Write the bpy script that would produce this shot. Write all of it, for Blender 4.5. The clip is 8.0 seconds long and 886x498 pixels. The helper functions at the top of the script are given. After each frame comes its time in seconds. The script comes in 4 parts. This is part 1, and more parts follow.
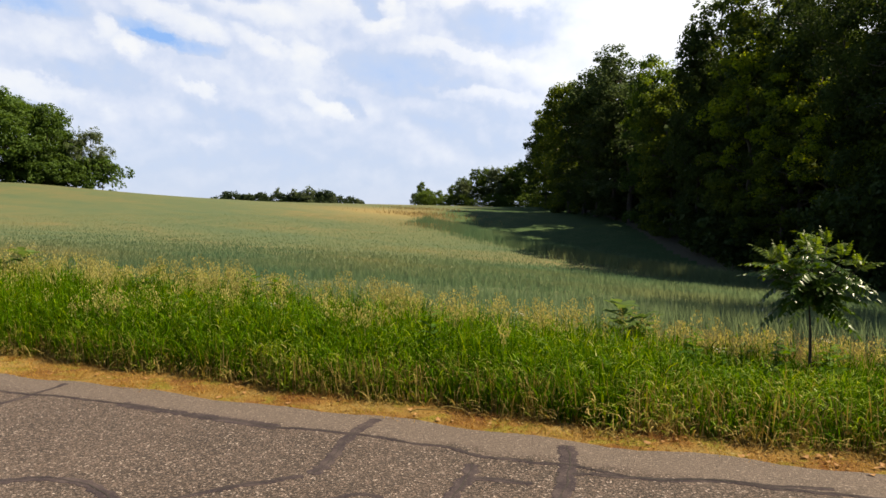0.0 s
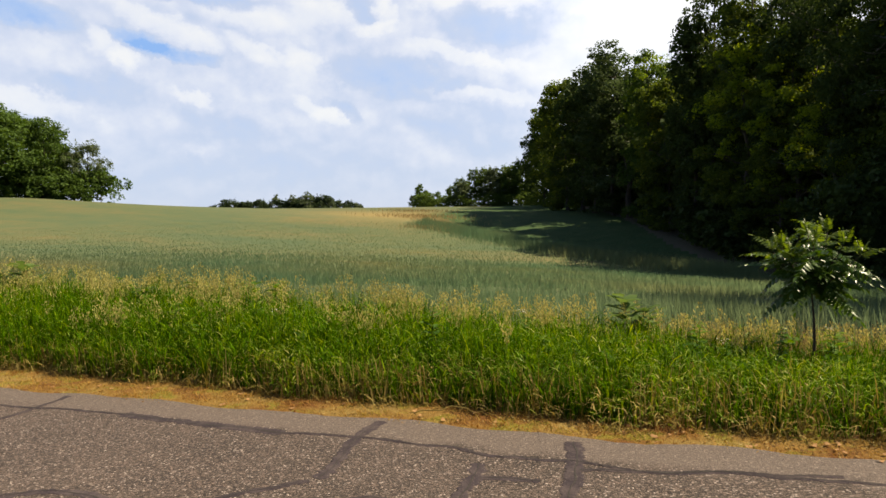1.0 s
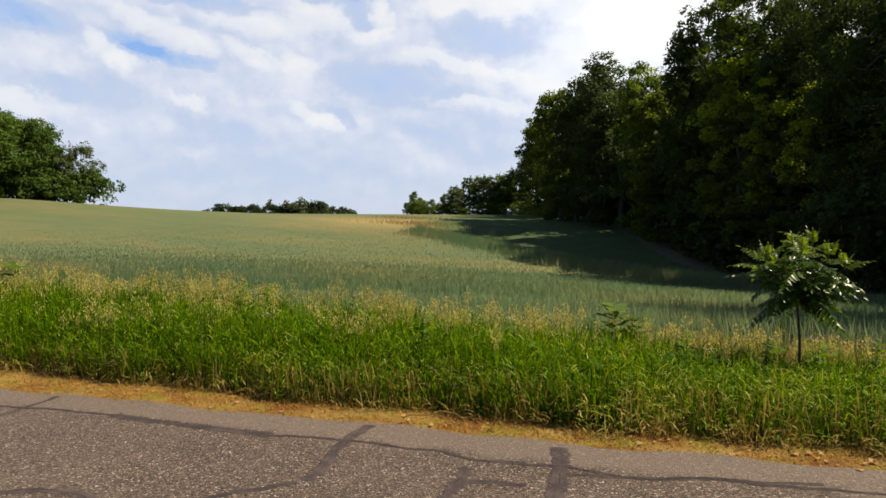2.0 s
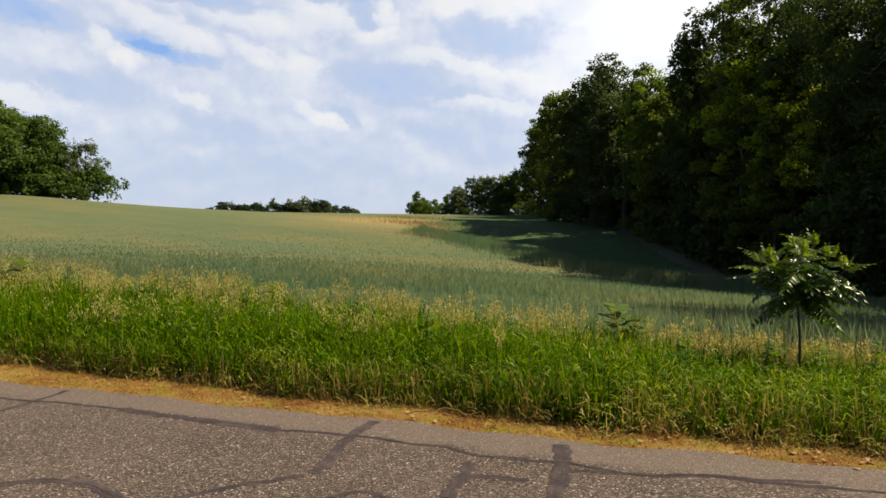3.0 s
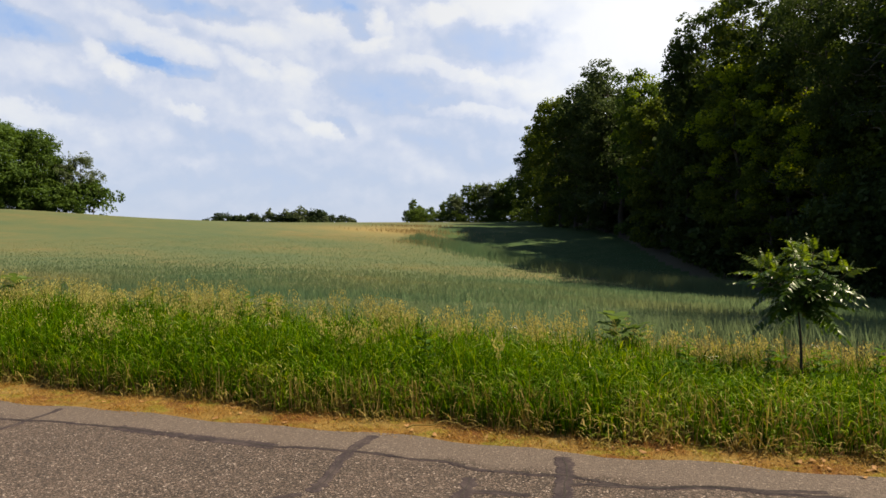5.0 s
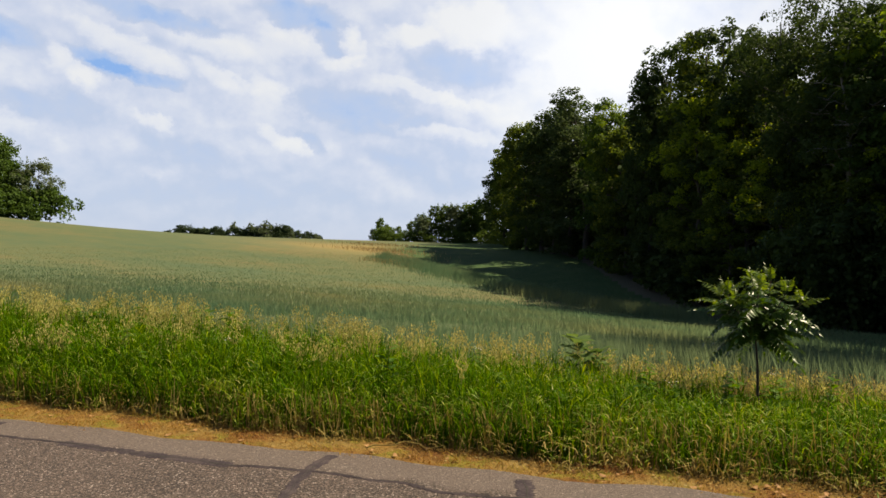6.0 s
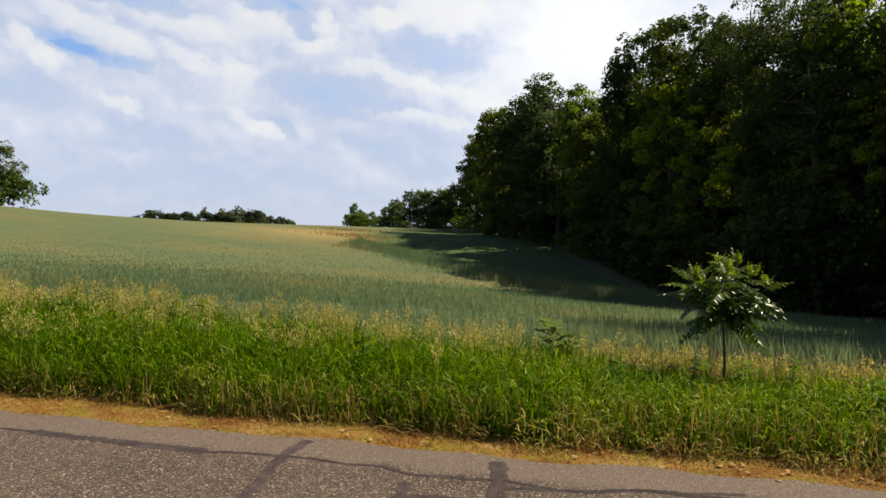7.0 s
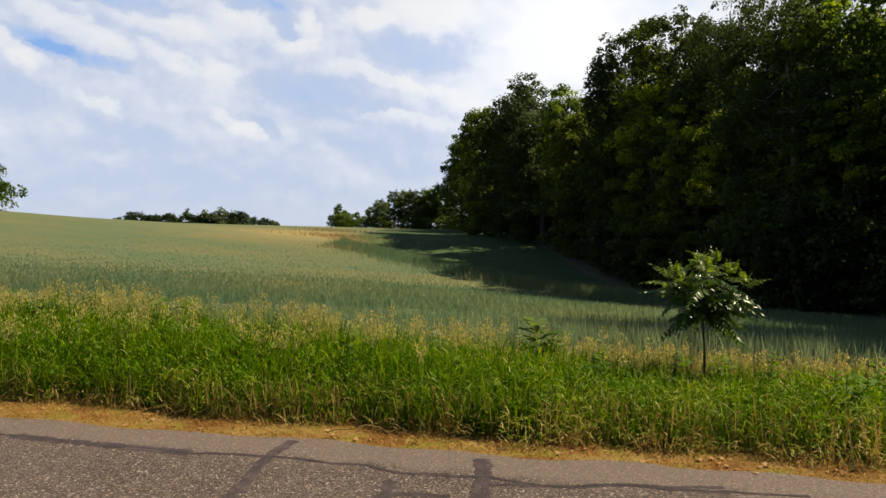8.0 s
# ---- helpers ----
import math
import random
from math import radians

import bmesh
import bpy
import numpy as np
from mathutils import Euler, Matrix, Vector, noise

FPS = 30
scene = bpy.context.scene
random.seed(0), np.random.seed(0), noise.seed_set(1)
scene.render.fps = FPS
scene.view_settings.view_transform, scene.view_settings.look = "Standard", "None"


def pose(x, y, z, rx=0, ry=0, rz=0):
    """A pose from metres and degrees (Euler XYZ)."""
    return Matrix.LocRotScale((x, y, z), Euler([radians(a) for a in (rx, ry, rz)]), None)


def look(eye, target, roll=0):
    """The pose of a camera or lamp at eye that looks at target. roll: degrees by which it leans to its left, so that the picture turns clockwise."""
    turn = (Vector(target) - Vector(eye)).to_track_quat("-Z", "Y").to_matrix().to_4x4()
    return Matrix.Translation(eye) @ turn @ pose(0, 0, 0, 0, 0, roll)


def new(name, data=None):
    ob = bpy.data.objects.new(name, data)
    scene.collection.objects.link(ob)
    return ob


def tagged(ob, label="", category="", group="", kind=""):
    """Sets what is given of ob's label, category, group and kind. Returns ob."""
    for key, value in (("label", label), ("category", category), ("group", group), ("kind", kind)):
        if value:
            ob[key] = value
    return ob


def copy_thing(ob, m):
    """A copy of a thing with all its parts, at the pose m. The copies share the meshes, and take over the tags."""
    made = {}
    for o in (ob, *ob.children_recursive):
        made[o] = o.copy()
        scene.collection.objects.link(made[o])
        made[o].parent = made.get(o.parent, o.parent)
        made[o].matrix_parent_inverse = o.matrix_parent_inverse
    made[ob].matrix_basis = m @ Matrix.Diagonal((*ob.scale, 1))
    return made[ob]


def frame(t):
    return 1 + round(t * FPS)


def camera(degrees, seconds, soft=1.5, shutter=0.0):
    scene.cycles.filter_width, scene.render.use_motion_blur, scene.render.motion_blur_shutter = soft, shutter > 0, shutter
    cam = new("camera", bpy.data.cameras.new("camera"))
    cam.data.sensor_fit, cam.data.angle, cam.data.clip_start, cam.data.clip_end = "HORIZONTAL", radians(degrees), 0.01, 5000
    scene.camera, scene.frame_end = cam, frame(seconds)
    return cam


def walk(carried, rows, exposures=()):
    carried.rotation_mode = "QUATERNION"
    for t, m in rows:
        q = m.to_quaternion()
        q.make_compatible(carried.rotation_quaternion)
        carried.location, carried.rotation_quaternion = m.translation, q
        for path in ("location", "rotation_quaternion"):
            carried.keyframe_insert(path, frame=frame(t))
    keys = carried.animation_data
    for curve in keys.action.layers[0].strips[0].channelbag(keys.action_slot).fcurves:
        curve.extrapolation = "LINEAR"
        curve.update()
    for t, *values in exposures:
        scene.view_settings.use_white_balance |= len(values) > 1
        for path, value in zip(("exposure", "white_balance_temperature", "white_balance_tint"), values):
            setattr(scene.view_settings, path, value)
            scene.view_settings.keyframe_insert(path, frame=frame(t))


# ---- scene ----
# ---- camera ----
cam = camera(69.25, 8.0, soft=1.55)
EYE, TILT, TURN = 1.6, -2.07, 20.6
# seconds, yaw, pitch, roll, sideways, ahead, up (degrees and metres from the first stand)
ROWS = [
    (0.0, 0.00, 0.00, 0.00, 0.000, 0.000, 0.000),
    (0.5, 0.63, 0.06, 1.06, 0.006, 0.062, -0.011),
    (1.0, 0.01, 0.12, 1.83, 0.004, 0.022, -0.016),
    (1.5, -0.43, 0.76, 1.35, 0.026, 0.006, -0.023),
    (3.0, -0.37, 0.80, 0.45, 0.001, -0.120, -0.032),
    (3.5, 0.01, 1.03, 1.08, 0.007, -0.119, -0.032),
    (4.0, -0.24, 1.02, 1.76, 0.006, -0.057, -0.016),
    (5.5, -1.59, 2.31, 0.31, 0.001, -0.062, -0.005),
    (6.0, -3.67, 3.25, -0.45, -0.001, -0.043, -0.019),
    (6.5, -5.35, 2.38, -0.02, 0.010, -0.057, -0.020),
    (7.0, -5.99, 1.97, -0.37, -0.009, -0.070, -0.016),
    (7.5, -6.43, 1.81, -0.42, -0.004, -0.064, -0.020),
    (8.0, -7.33, 1.97, 0.04, -0.003, -0.122, -0.015),
]


def stand(yaw, pitch, roll, dx, dy, dz):
    return (pose(0, 0, EYE, 0, 0, TURN) @ pose(dx, dy, dz, 0, 0, yaw) @ pose(0, 0, 0, TILT + pitch)
            @ pose(0, 0, 0, 0, roll) @ pose(0, 0, 0, 90))


walk(cam, [(t, stand(*r)) for t, *r in ROWS], exposures=[(0.0, 0.88), (1.0, 0.83), (3.0, 0.73), (8.0, 0.71)])

# ---- sky and sun ----
SUN_AZ, SUN_EL = 67.0, 49.5
rng = np.random.default_rng(7)


class Nodes:
    """Short hand for node trees."""

    def __init__(self, tree):
        self.t = tree
        tree.nodes.clear()

    def add(self, kind, at=None, **ins):
        n = self.t.nodes.new(kind)
        for k, v in (at or {}).items():
            setattr(n, k, v)
        for k, v in ins.items():
            k = int(k[1:]) if k[0] == "i" and k[1:].isdigit() else k.replace("_", " ")
            self.put(n.inputs[k], v)
        return n

    def put(self, socket, v):
        if isinstance(v, bpy.types.Node):
            v = v.outputs[0]
        if isinstance(v, bpy.types.NodeSocket):
            self.t.links.new(v, socket)
        else:
            if isinstance(v, tuple) and len(v) == 3 and len(socket.default_value) == 4:
                v = (*v, 1.0)
            socket.default_value = v

    def math(self, op, a, b=0.0, clamp=False):
        return self.add("ShaderNodeMath", dict(operation=op, use_clamp=clamp), i0=a, i1=b)

    def ramp(self, fac, stops, mode="LINEAR"):
        n = self.add("ShaderNodeValToRGB", None, Fac=fac)
        n.color_ramp.interpolation = mode
        e = n.color_ramp.elements
        while len(e) < len(stops):
            e.new(0.5)
        for el, (p, c) in zip(e, stops):
            el.position = p
            el.color = (*c, 1) if isinstance(c, tuple) else (c, c, c, 1)
        return n

    def mix(self, fac, a, b):
        n = self.add("ShaderNodeMix", dict(data_type="RGBA"))
        self.put(n.inputs[0], fac)
        self.put(n.inputs[6], a)
        self.put(n.inputs[7], b)
        return n.outputs[2]

    def noise(self, scale, detail=4, rough=0.55, vec=None, **k):
        n = self.add("ShaderNodeTexNoise", None, Scale=scale, Detail=detail, Roughness=rough, **k)
        if vec is not None:
            self.put(n.inputs["Vector"], vec)
        return n.outputs[0]


world = bpy.data.worlds.new("sky")
scene.world = world
world.use_nodes = True
N = Nodes(world.node_tree)
sky = N.add("ShaderNodeTexSky", dict(sky_type="NISHITA", sun_disc=False, sun_elevation=radians(SUN_EL),
                                     sun_rotation=radians(SUN_AZ), air_density=1.0, dust_density=1.5, altitude=200))
way = N.add("ShaderNodeTexCoord").outputs["Generated"]
sep = N.add("ShaderNodeSeparateXYZ", None, Vector=way)
# bearing, height, half width, half height, fall to the right (degrees), brighter or darker
PUFFS = [
    (-42.9, 16.5, 3.4, 0.75, 0.34, 0.30), (-48.0, 15.2, 0.9, 0.75, 0.1, 0.26), (-46.2, 14.1, 0.75, 0.85, 0.0, 0.34), (-44.9, 12.9, 1.9, 0.8, 0.45, 0.16),
    (-41.4, 11.2, 1.3, 0.45, 0.4, 0.24), (-52.3, 10.1, 2.6, 0.8, 0.2, 0.26), (-35.8, 17.4, 3.4, 0.95, 0.15, 0.24), (-31.0, 18.4, 2.2, 1.0, 0.2, 0.28),
    (-36.6, 15.3, 1.8, 0.55, 0.4, 0.22), (-32.3, 14.5, 1.5, 0.9, 0.3, 0.28), (-31.0, 10.2, 1.5, 0.7, 0.55, 0.30), (-25.9, 17.1, 1.7, 0.5, -0.1, 0.34),
    (-24.7, 18.9, 0.8, 1.1, 0.5, 0.28), (-20.1, 19.5, 1.8, 0.7, 0.0, 0.36), (-17.6, 14.6, 4.2, 0.42, 0.22, 0.26), (-17.4, 11.4, 4.4, 0.45, 0.12, 0.22),
]
BANKS = [
    (-14.5, 20.3, 3.0, 1.5, 0.0, 0.36), (-4.6, 17.8, 6.8, 5.0, 0.0, 0.42), (19.0, 14.2, 15.2, 10.1, 0.0, 0.30), (-52.0, 13.9, 3.2, 1.0, 0.1, 0.10),
    (-34.0, 9.8, 3.2, 1.1, 0.2, 0.12), (-11.0, 12.6, 3.4, 1.2, 0.0, 0.20), (-33.8, 12.6, 2.4, 1.4, 0.3, 0.10), (-22.0, 6.6, 4.0, 0.9, 0.1, 0.10), (-41.5, 6.9, 1.6, 0.35, 0.1, 0.12),
]
GAPS = [
    (-54.0, 16.9, 3.0, 1.0, 0.2, -0.42), (-45.0, 15.3, 1.9, 0.55, 0.30, -0.40), (-42.4, 14.4, 2.6, 0.50, 0.1, -0.38), (-41.6, 19.3, 4.4, 0.60, 0.1, -0.34),
    (-27.2, 18.9, 1.1, 0.8, 0.5, -0.26), (-38.4, 16.9, 1.0, 0.8, 0.3, -0.12), (-49.5, 11.9, 3.6, 1.0, 0.1, -0.19), (-28.9, 10.3, 0.9, 0.8, 0.5, -0.20),
    (-24.6, 13.2, 4.6, 1.35, 0.14, -0.27), (-14.5, 17.0, 4.6, 1.3, 0.05, -0.30), (-20.0, 9.0, 4.6, 0.8, 0.1, -0.14), (-39.0, 8.8, 3.6, 1.2, 0.1, -0.09),
    (-36.0, 5.6, 11.0, 1.8, 0.0, -0.08), (-15.0, 6.9, 3.0, 1.0, 0.0, -0.12), (-37.6, 13.7, 2.0, 0.7, 0.2, -0.10), (-29.4, 20.6, 3.4, 0.9, 0.1, -0.36),
]
puff = N.add("ShaderNodeMapping", None, Vector=way, Scale=(1.0, 1.0, 1.25))
drift = N.add("ShaderNodeTexNoise", None, Vector=puff, Scale=17.0, Detail=7.0, Roughness=0.62)
drift_c = N.add("ShaderNodeSeparateColor", None, Color=drift.outputs["Color"])
bearing = N.math("MULTIPLY", N.math("ARCTAN2", sep.outputs[0], sep.outputs[1]), 57.2958)
height = N.math("MULTIPLY", N.math("ARCSINE", sep.outputs[2]), 57.2958)
bearing = N.math("ADD", bearing, N.math("MULTIPLY", N.math("SUBTRACT", drift_c.outputs[0], 0.5), 5.0))
height = N.math("ADD", height, N.math("MULTIPLY", N.math("SUBTRACT", drift_c.outputs[1], 0.5), 3.2))
billow = N.noise(7.0, 6, 0.5, puff)
raised = N.add("ShaderNodeMapping", None, Vector=puff, Location=(0.0, 0.0, 0.035))
relief = N.math("SUBTRACT", N.noise(11.0, 7, 0.55, puff), N.noise(11.0, 7, 0.55, raised))
small = N.add("ShaderNodeMapping", None, Vector=puff, Location=(0.010, 0.0, 0.014))
crisp = N.math("SUBTRACT", N.noise(21.0, 5, 0.5, puff), N.noise(21.0, 5, 0.5, small))
tone_ = N.math("MULTIPLY", N.math("SUBTRACT", billow, 0.5), 0.30)
tone_ = N.math("ADD", tone_, N.math("ADD", N.math("MULTIPLY", relief, 0.34), N.math("MULTIPLY", crisp, 0.40)))
tone_ = N.math("MULTIPLY", tone_, N.math("ADD", 0.25, N.math("MULTIPLY", sep.outputs[2], 4.2), True))
tone_ = N.math("ADD", tone_, N.math("ADD", 0.625, N.math("MULTIPLY", N.math("MAXIMUM", N.math("SUBTRACT", 0.16, sep.outputs[2]), -0.3), -0.35)))
for a, e, wa, we, fall, strength in PUFFS + BANKS + GAPS:
    east = N.math("SUBTRACT", bearing, a)
    u = N.math("DIVIDE", east, wa * 1.1)
    v = N.math("DIVIDE", N.math("ADD", N.math("SUBTRACT", height, e), N.math("MULTIPLY", east, fall)), we * 1.1)
    d = N.math("ADD", N.math("MULTIPLY", u, u), N.math("MULTIPLY", v, v))
    if (strength > 0.2 and wa < 5) or strength < -0.19:
        # firm edges, brighter crowns and softer undersides
        g = N.add("ShaderNodeMapRange", dict(interpolation_type="SMOOTHSTEP"), i0=d, i1=2.3, i2=0.0, i3=0.0, i4=1.0)
        if strength > 0:
            g = N.math("MULTIPLY", g, N.math("ADD", 0.85, N.math("MULTIPLY", v, 0.25)))
    else:
        g = N.math("EXPONENT", N.math("MULTIPLY", d, -1.0))
    tone_ = N.math("ADD", tone_, N.math("MULTIPLY", g, strength * 0.95))
base = N.ramp(tone_, [(0.05, (0.30, 0.52, 0.95)), (0.34, (0.55, 0.68, 0.94)), (0.54, (0.63, 0.715, 0.90)), (0.66, (0.745, 0.80, 0.945)), (0.78, (0.875, 0.905, 0.985)), (0.98, (1.0, 1.0, 1.0))])
# unseen sky overhead and behind is set deeper blue to cut the fill light
clear = N.math("MULTIPLY", N.math("SUBTRACT", 0.3, sep.outputs[1]), 1.2, True)
clear = N.math("MAXIMUM", clear, N.math("MULTIPLY", N.math("SUBTRACT", sep.outputs[2], 0.38), 2.8, True))
base = N.mix(clear, base.outputs[0], (0.09, 0.15, 0.29))
bg_sky = N.add("ShaderNodeBackground", None, Color=sky, Strength=0.06)
# thin bright cloud towards the sun
gu = N.math("DIVIDE", N.math("ADD", bearing, 1.0), 12.0)
gv = N.math("DIVIDE", N.math("SUBTRACT", height, 18.0), 9.0)
veil = N.math("EXPONENT", N.math("MULTIPLY", N.math("ADD", N.math("MULTIPLY", gu, gu), N.math("MULTIPLY", gv, gv)), -1.0))
bg_cloud = N.add("ShaderNodeBackground", None, Color=base, Strength=N.math("ADD", 0.575, N.math("MULTIPLY", veil, 0.13)))
mixed = N.add("ShaderNodeMixShader", None, Fac=0.85, i1=bg_sky, i2=bg_cloud)
N.add("ShaderNodeOutputWorld", None, Surface=mixed)

sun = new("sun", bpy.data.lights.new("sun", "SUN"))
sun.data.energy, sun.data.angle, sun.data.color = 5.8, radians(0.6), (1.0, 0.84, 0.60)
sx, sy = math.sin(radians(SUN_AZ)), math.cos(radians(SUN_AZ))
sun.matrix_world = look((0, 0, 60), (-sx * 60, -sy * 60, 60 - 60 * math.tan(radians(SUN_EL))))


# ---- materials ----
def material(name):
    m = bpy.data.materials.new(name)
    m.use_nodes = True
    return m, Nodes(m.node_tree)


def finish(n, shader):
    n.add("ShaderNodeOutputMaterial", None, Surface=shader)


def leafy(name, dark, light, through_light=0.4, rough=0.5, gloss=0.4, patch=0.6, third=None, own=0.6, turn=0.72):
    """Leaves or blades: each its own tone, larger patches of tone, light passing through."""
    m, n = material(name)
    rnd = n.add("ShaderNodeNewGeometry").outputs["Random Per Island"]
    pos = n.add("ShaderNodeNewGeometry").outputs["Position"]
    big = n.noise(patch, 3, 0.6, pos)
    f = n.math("ADD", n.math("MULTIPLY", rnd, own), n.math("MULTIPLY", n.math("SUBTRACT", big, 0.32), (1.1 - own) * 2.2), True)
    stops = [(0.0, dark), (1.0, light)] if third is None else [(0.0, dark), (turn, light), (1.0, third)]
    col = n.ramp(f, stops)
    p = n.add("ShaderNodeBsdfPrincipled", None, Base_Color=col, Roughness=rough)
    p.inputs["Specular IOR Level"].default_value = gloss
    warm = n.add("ShaderNodeHueSaturation", None, Hue=0.488, Saturation=1.15, Value=1.25, Color=col)
    tr = n.add("ShaderNodeBsdfTranslucent", None, Color=warm)
    finish(n, n.add("ShaderNodeMixShader", None, Fac=through_light, i1=p, i2=tr))
    return m


def earthy(name, a, b, c, scale, bump=0.3, rough=0.95):
    m, n = material(name)
    pos = n.add("ShaderNodeNewGeometry").outputs["Position"]
    big, fine = n.noise(scale * 0.12, 5, 0.6, pos), n.noise(scale, 6, 0.7, pos)
    col = n.mix(n.ramp(fine, [(0.3, 0.0), (0.7, 1.0)]).outputs[0], n.mix(n.ramp(big, [(0.35, 0.0), (0.65, 1.0)]).outputs[0], a, b), c)
    bu = n.add("ShaderNodeBump", None, Strength=bump, Distance=0.03, Height=fine)
    finish(n, n.add("ShaderNodeBsdfPrincipled", None, Base_Color=col, Roughness=rough, Normal=bu))
    return m


def asphalt_material():
    m, n = material("worn_asphalt")
    pos = n.add("ShaderNodeNewGeometry").outputs["Position"]
    shift = n.add("ShaderNodeTexNoise", None, Vector=pos, Scale=38.0, Detail=4.0, Roughness=0.7)
    jitter = n.add("ShaderNodeVectorMath", dict(operation="MULTIPLY_ADD"))
    n.put(jitter.inputs[0], shift.outputs["Color"])
    jitter.inputs[1].default_value = (0.035, 0.035, 0.035)
    n.put(jitter.inputs[2], pos)
    stones = n.add("ShaderNodeTexVoronoi", dict(feature="F1"), Vector=jitter.outputs[0], Scale=74.0)
    tone = n.add("ShaderNodeSeparateColor", None, Color=stones.outputs["Color"])
    spread = n.ramp(tone.outputs[0], [(0.0, (0.05, 0.039, 0.034)), (0.5, (0.130, 0.099, 0.081)), (0.88, (0.215, 0.158, 0.130)), (1.0, (0.50, 0.42, 0.37))])
    gap = n.ramp(stones.outputs["Distance"], [(0.28, 1.0), (0.68, 0.14)])
    grain = n.add("ShaderNodeMix", dict(data_type="RGBA", blend_type="MULTIPLY"))
    grain.inputs[0].default_value = 1.0
    n.put(grain.inputs[6], spread)
    n.put(grain.inputs[7], gap)
    worn = n.noise(1.1, 5, 0.6, pos)
    streak = n.noise(9.0, 4, 0.6, pos)
    col = n.mix(n.ramp(worn, [(0.35, 0.0), (0.7, 0.28)]).outputs[0], grain.outputs[2], (0.158, 0.118, 0.096))
    col = n.mix(n.ramp(streak, [(0.58, 0.0), (0.75, 0.3)]).outputs[0], col, (0.10, 0.088, 0.08))
    along_edge = n.math("ADD", n.add("ShaderNodeSeparateXYZ", None, Vector=pos).outputs[1], n.math("MULTIPLY", n.math("SUBTRACT", n.noise(3.0, 4, 0.6, pos), 0.5), 0.5))
    col = n.mix(n.ramp(n.math("SUBTRACT", along_edge, 4.0), [(0.24, 0.0), (0.40, 0.55)]).outputs[0], col, (0.150, 0.120, 0.100))
    col = n.mix(n.ramp(n.noise(52.0, 3, 0.7, pos), [(0.55, 0.0), (0.64, 0.8)]).outputs[0], col, (0.035, 0.029, 0.026))
    bu = n.add("ShaderNodeBump", None, Strength=1.0, Distance=0.006, Height=n.math("SUBTRACT", 1.0, stones.outputs["Distance"]))
    finish(n, n.add("ShaderNodeBsdfPrincipled", None, Base_Color=col, Roughness=0.85, Normal=bu, Specular_IOR_Level=0.25))
    return m


def litter_material():
    """Trodden needle litter: rust, straw and olive moss in patches, with crumbs of dark soil."""
    m, n = material("verge_thatch")
    pos = n.add("ShaderNodeNewGeometry").outputs["Position"]
    patch, moss, fine = n.noise(1.6, 4, 0.6, pos), n.noise(2.7, 5, 0.65, pos), n.noise(55.0, 6, 0.75, pos)
    col = n.ramp(patch, [(0.36, (0.140, 0.062, 0.018)), (0.50, (0.205, 0.120, 0.030)), (0.64, (0.235, 0.165, 0.052))]).outputs[0]
    col = n.mix(n.ramp(moss, [(0.52, 0.0), (0.60, 0.85)]).outputs[0], col, (0.170, 0.150, 0.020))
    col = n.mix(n.ramp(fine, [(0.34, 0.8), (0.50, 0.0)]).outputs[0], col, (0.045, 0.030, 0.014))
    col = n.mix(n.ramp(fine, [(0.60, 0.0), (0.74, 0.6)]).outputs[0], col, (0.36, 0.27, 0.11))
    bu = n.add("ShaderNodeBump", None, Strength=0.8, Distance=0.02, Height=fine)
    finish(n, n.add("ShaderNodeBsdfPrincipled", None, Base_Color=col, Roughness=0.95, Normal=bu, Specular_IOR_Level=0.1))
    return m


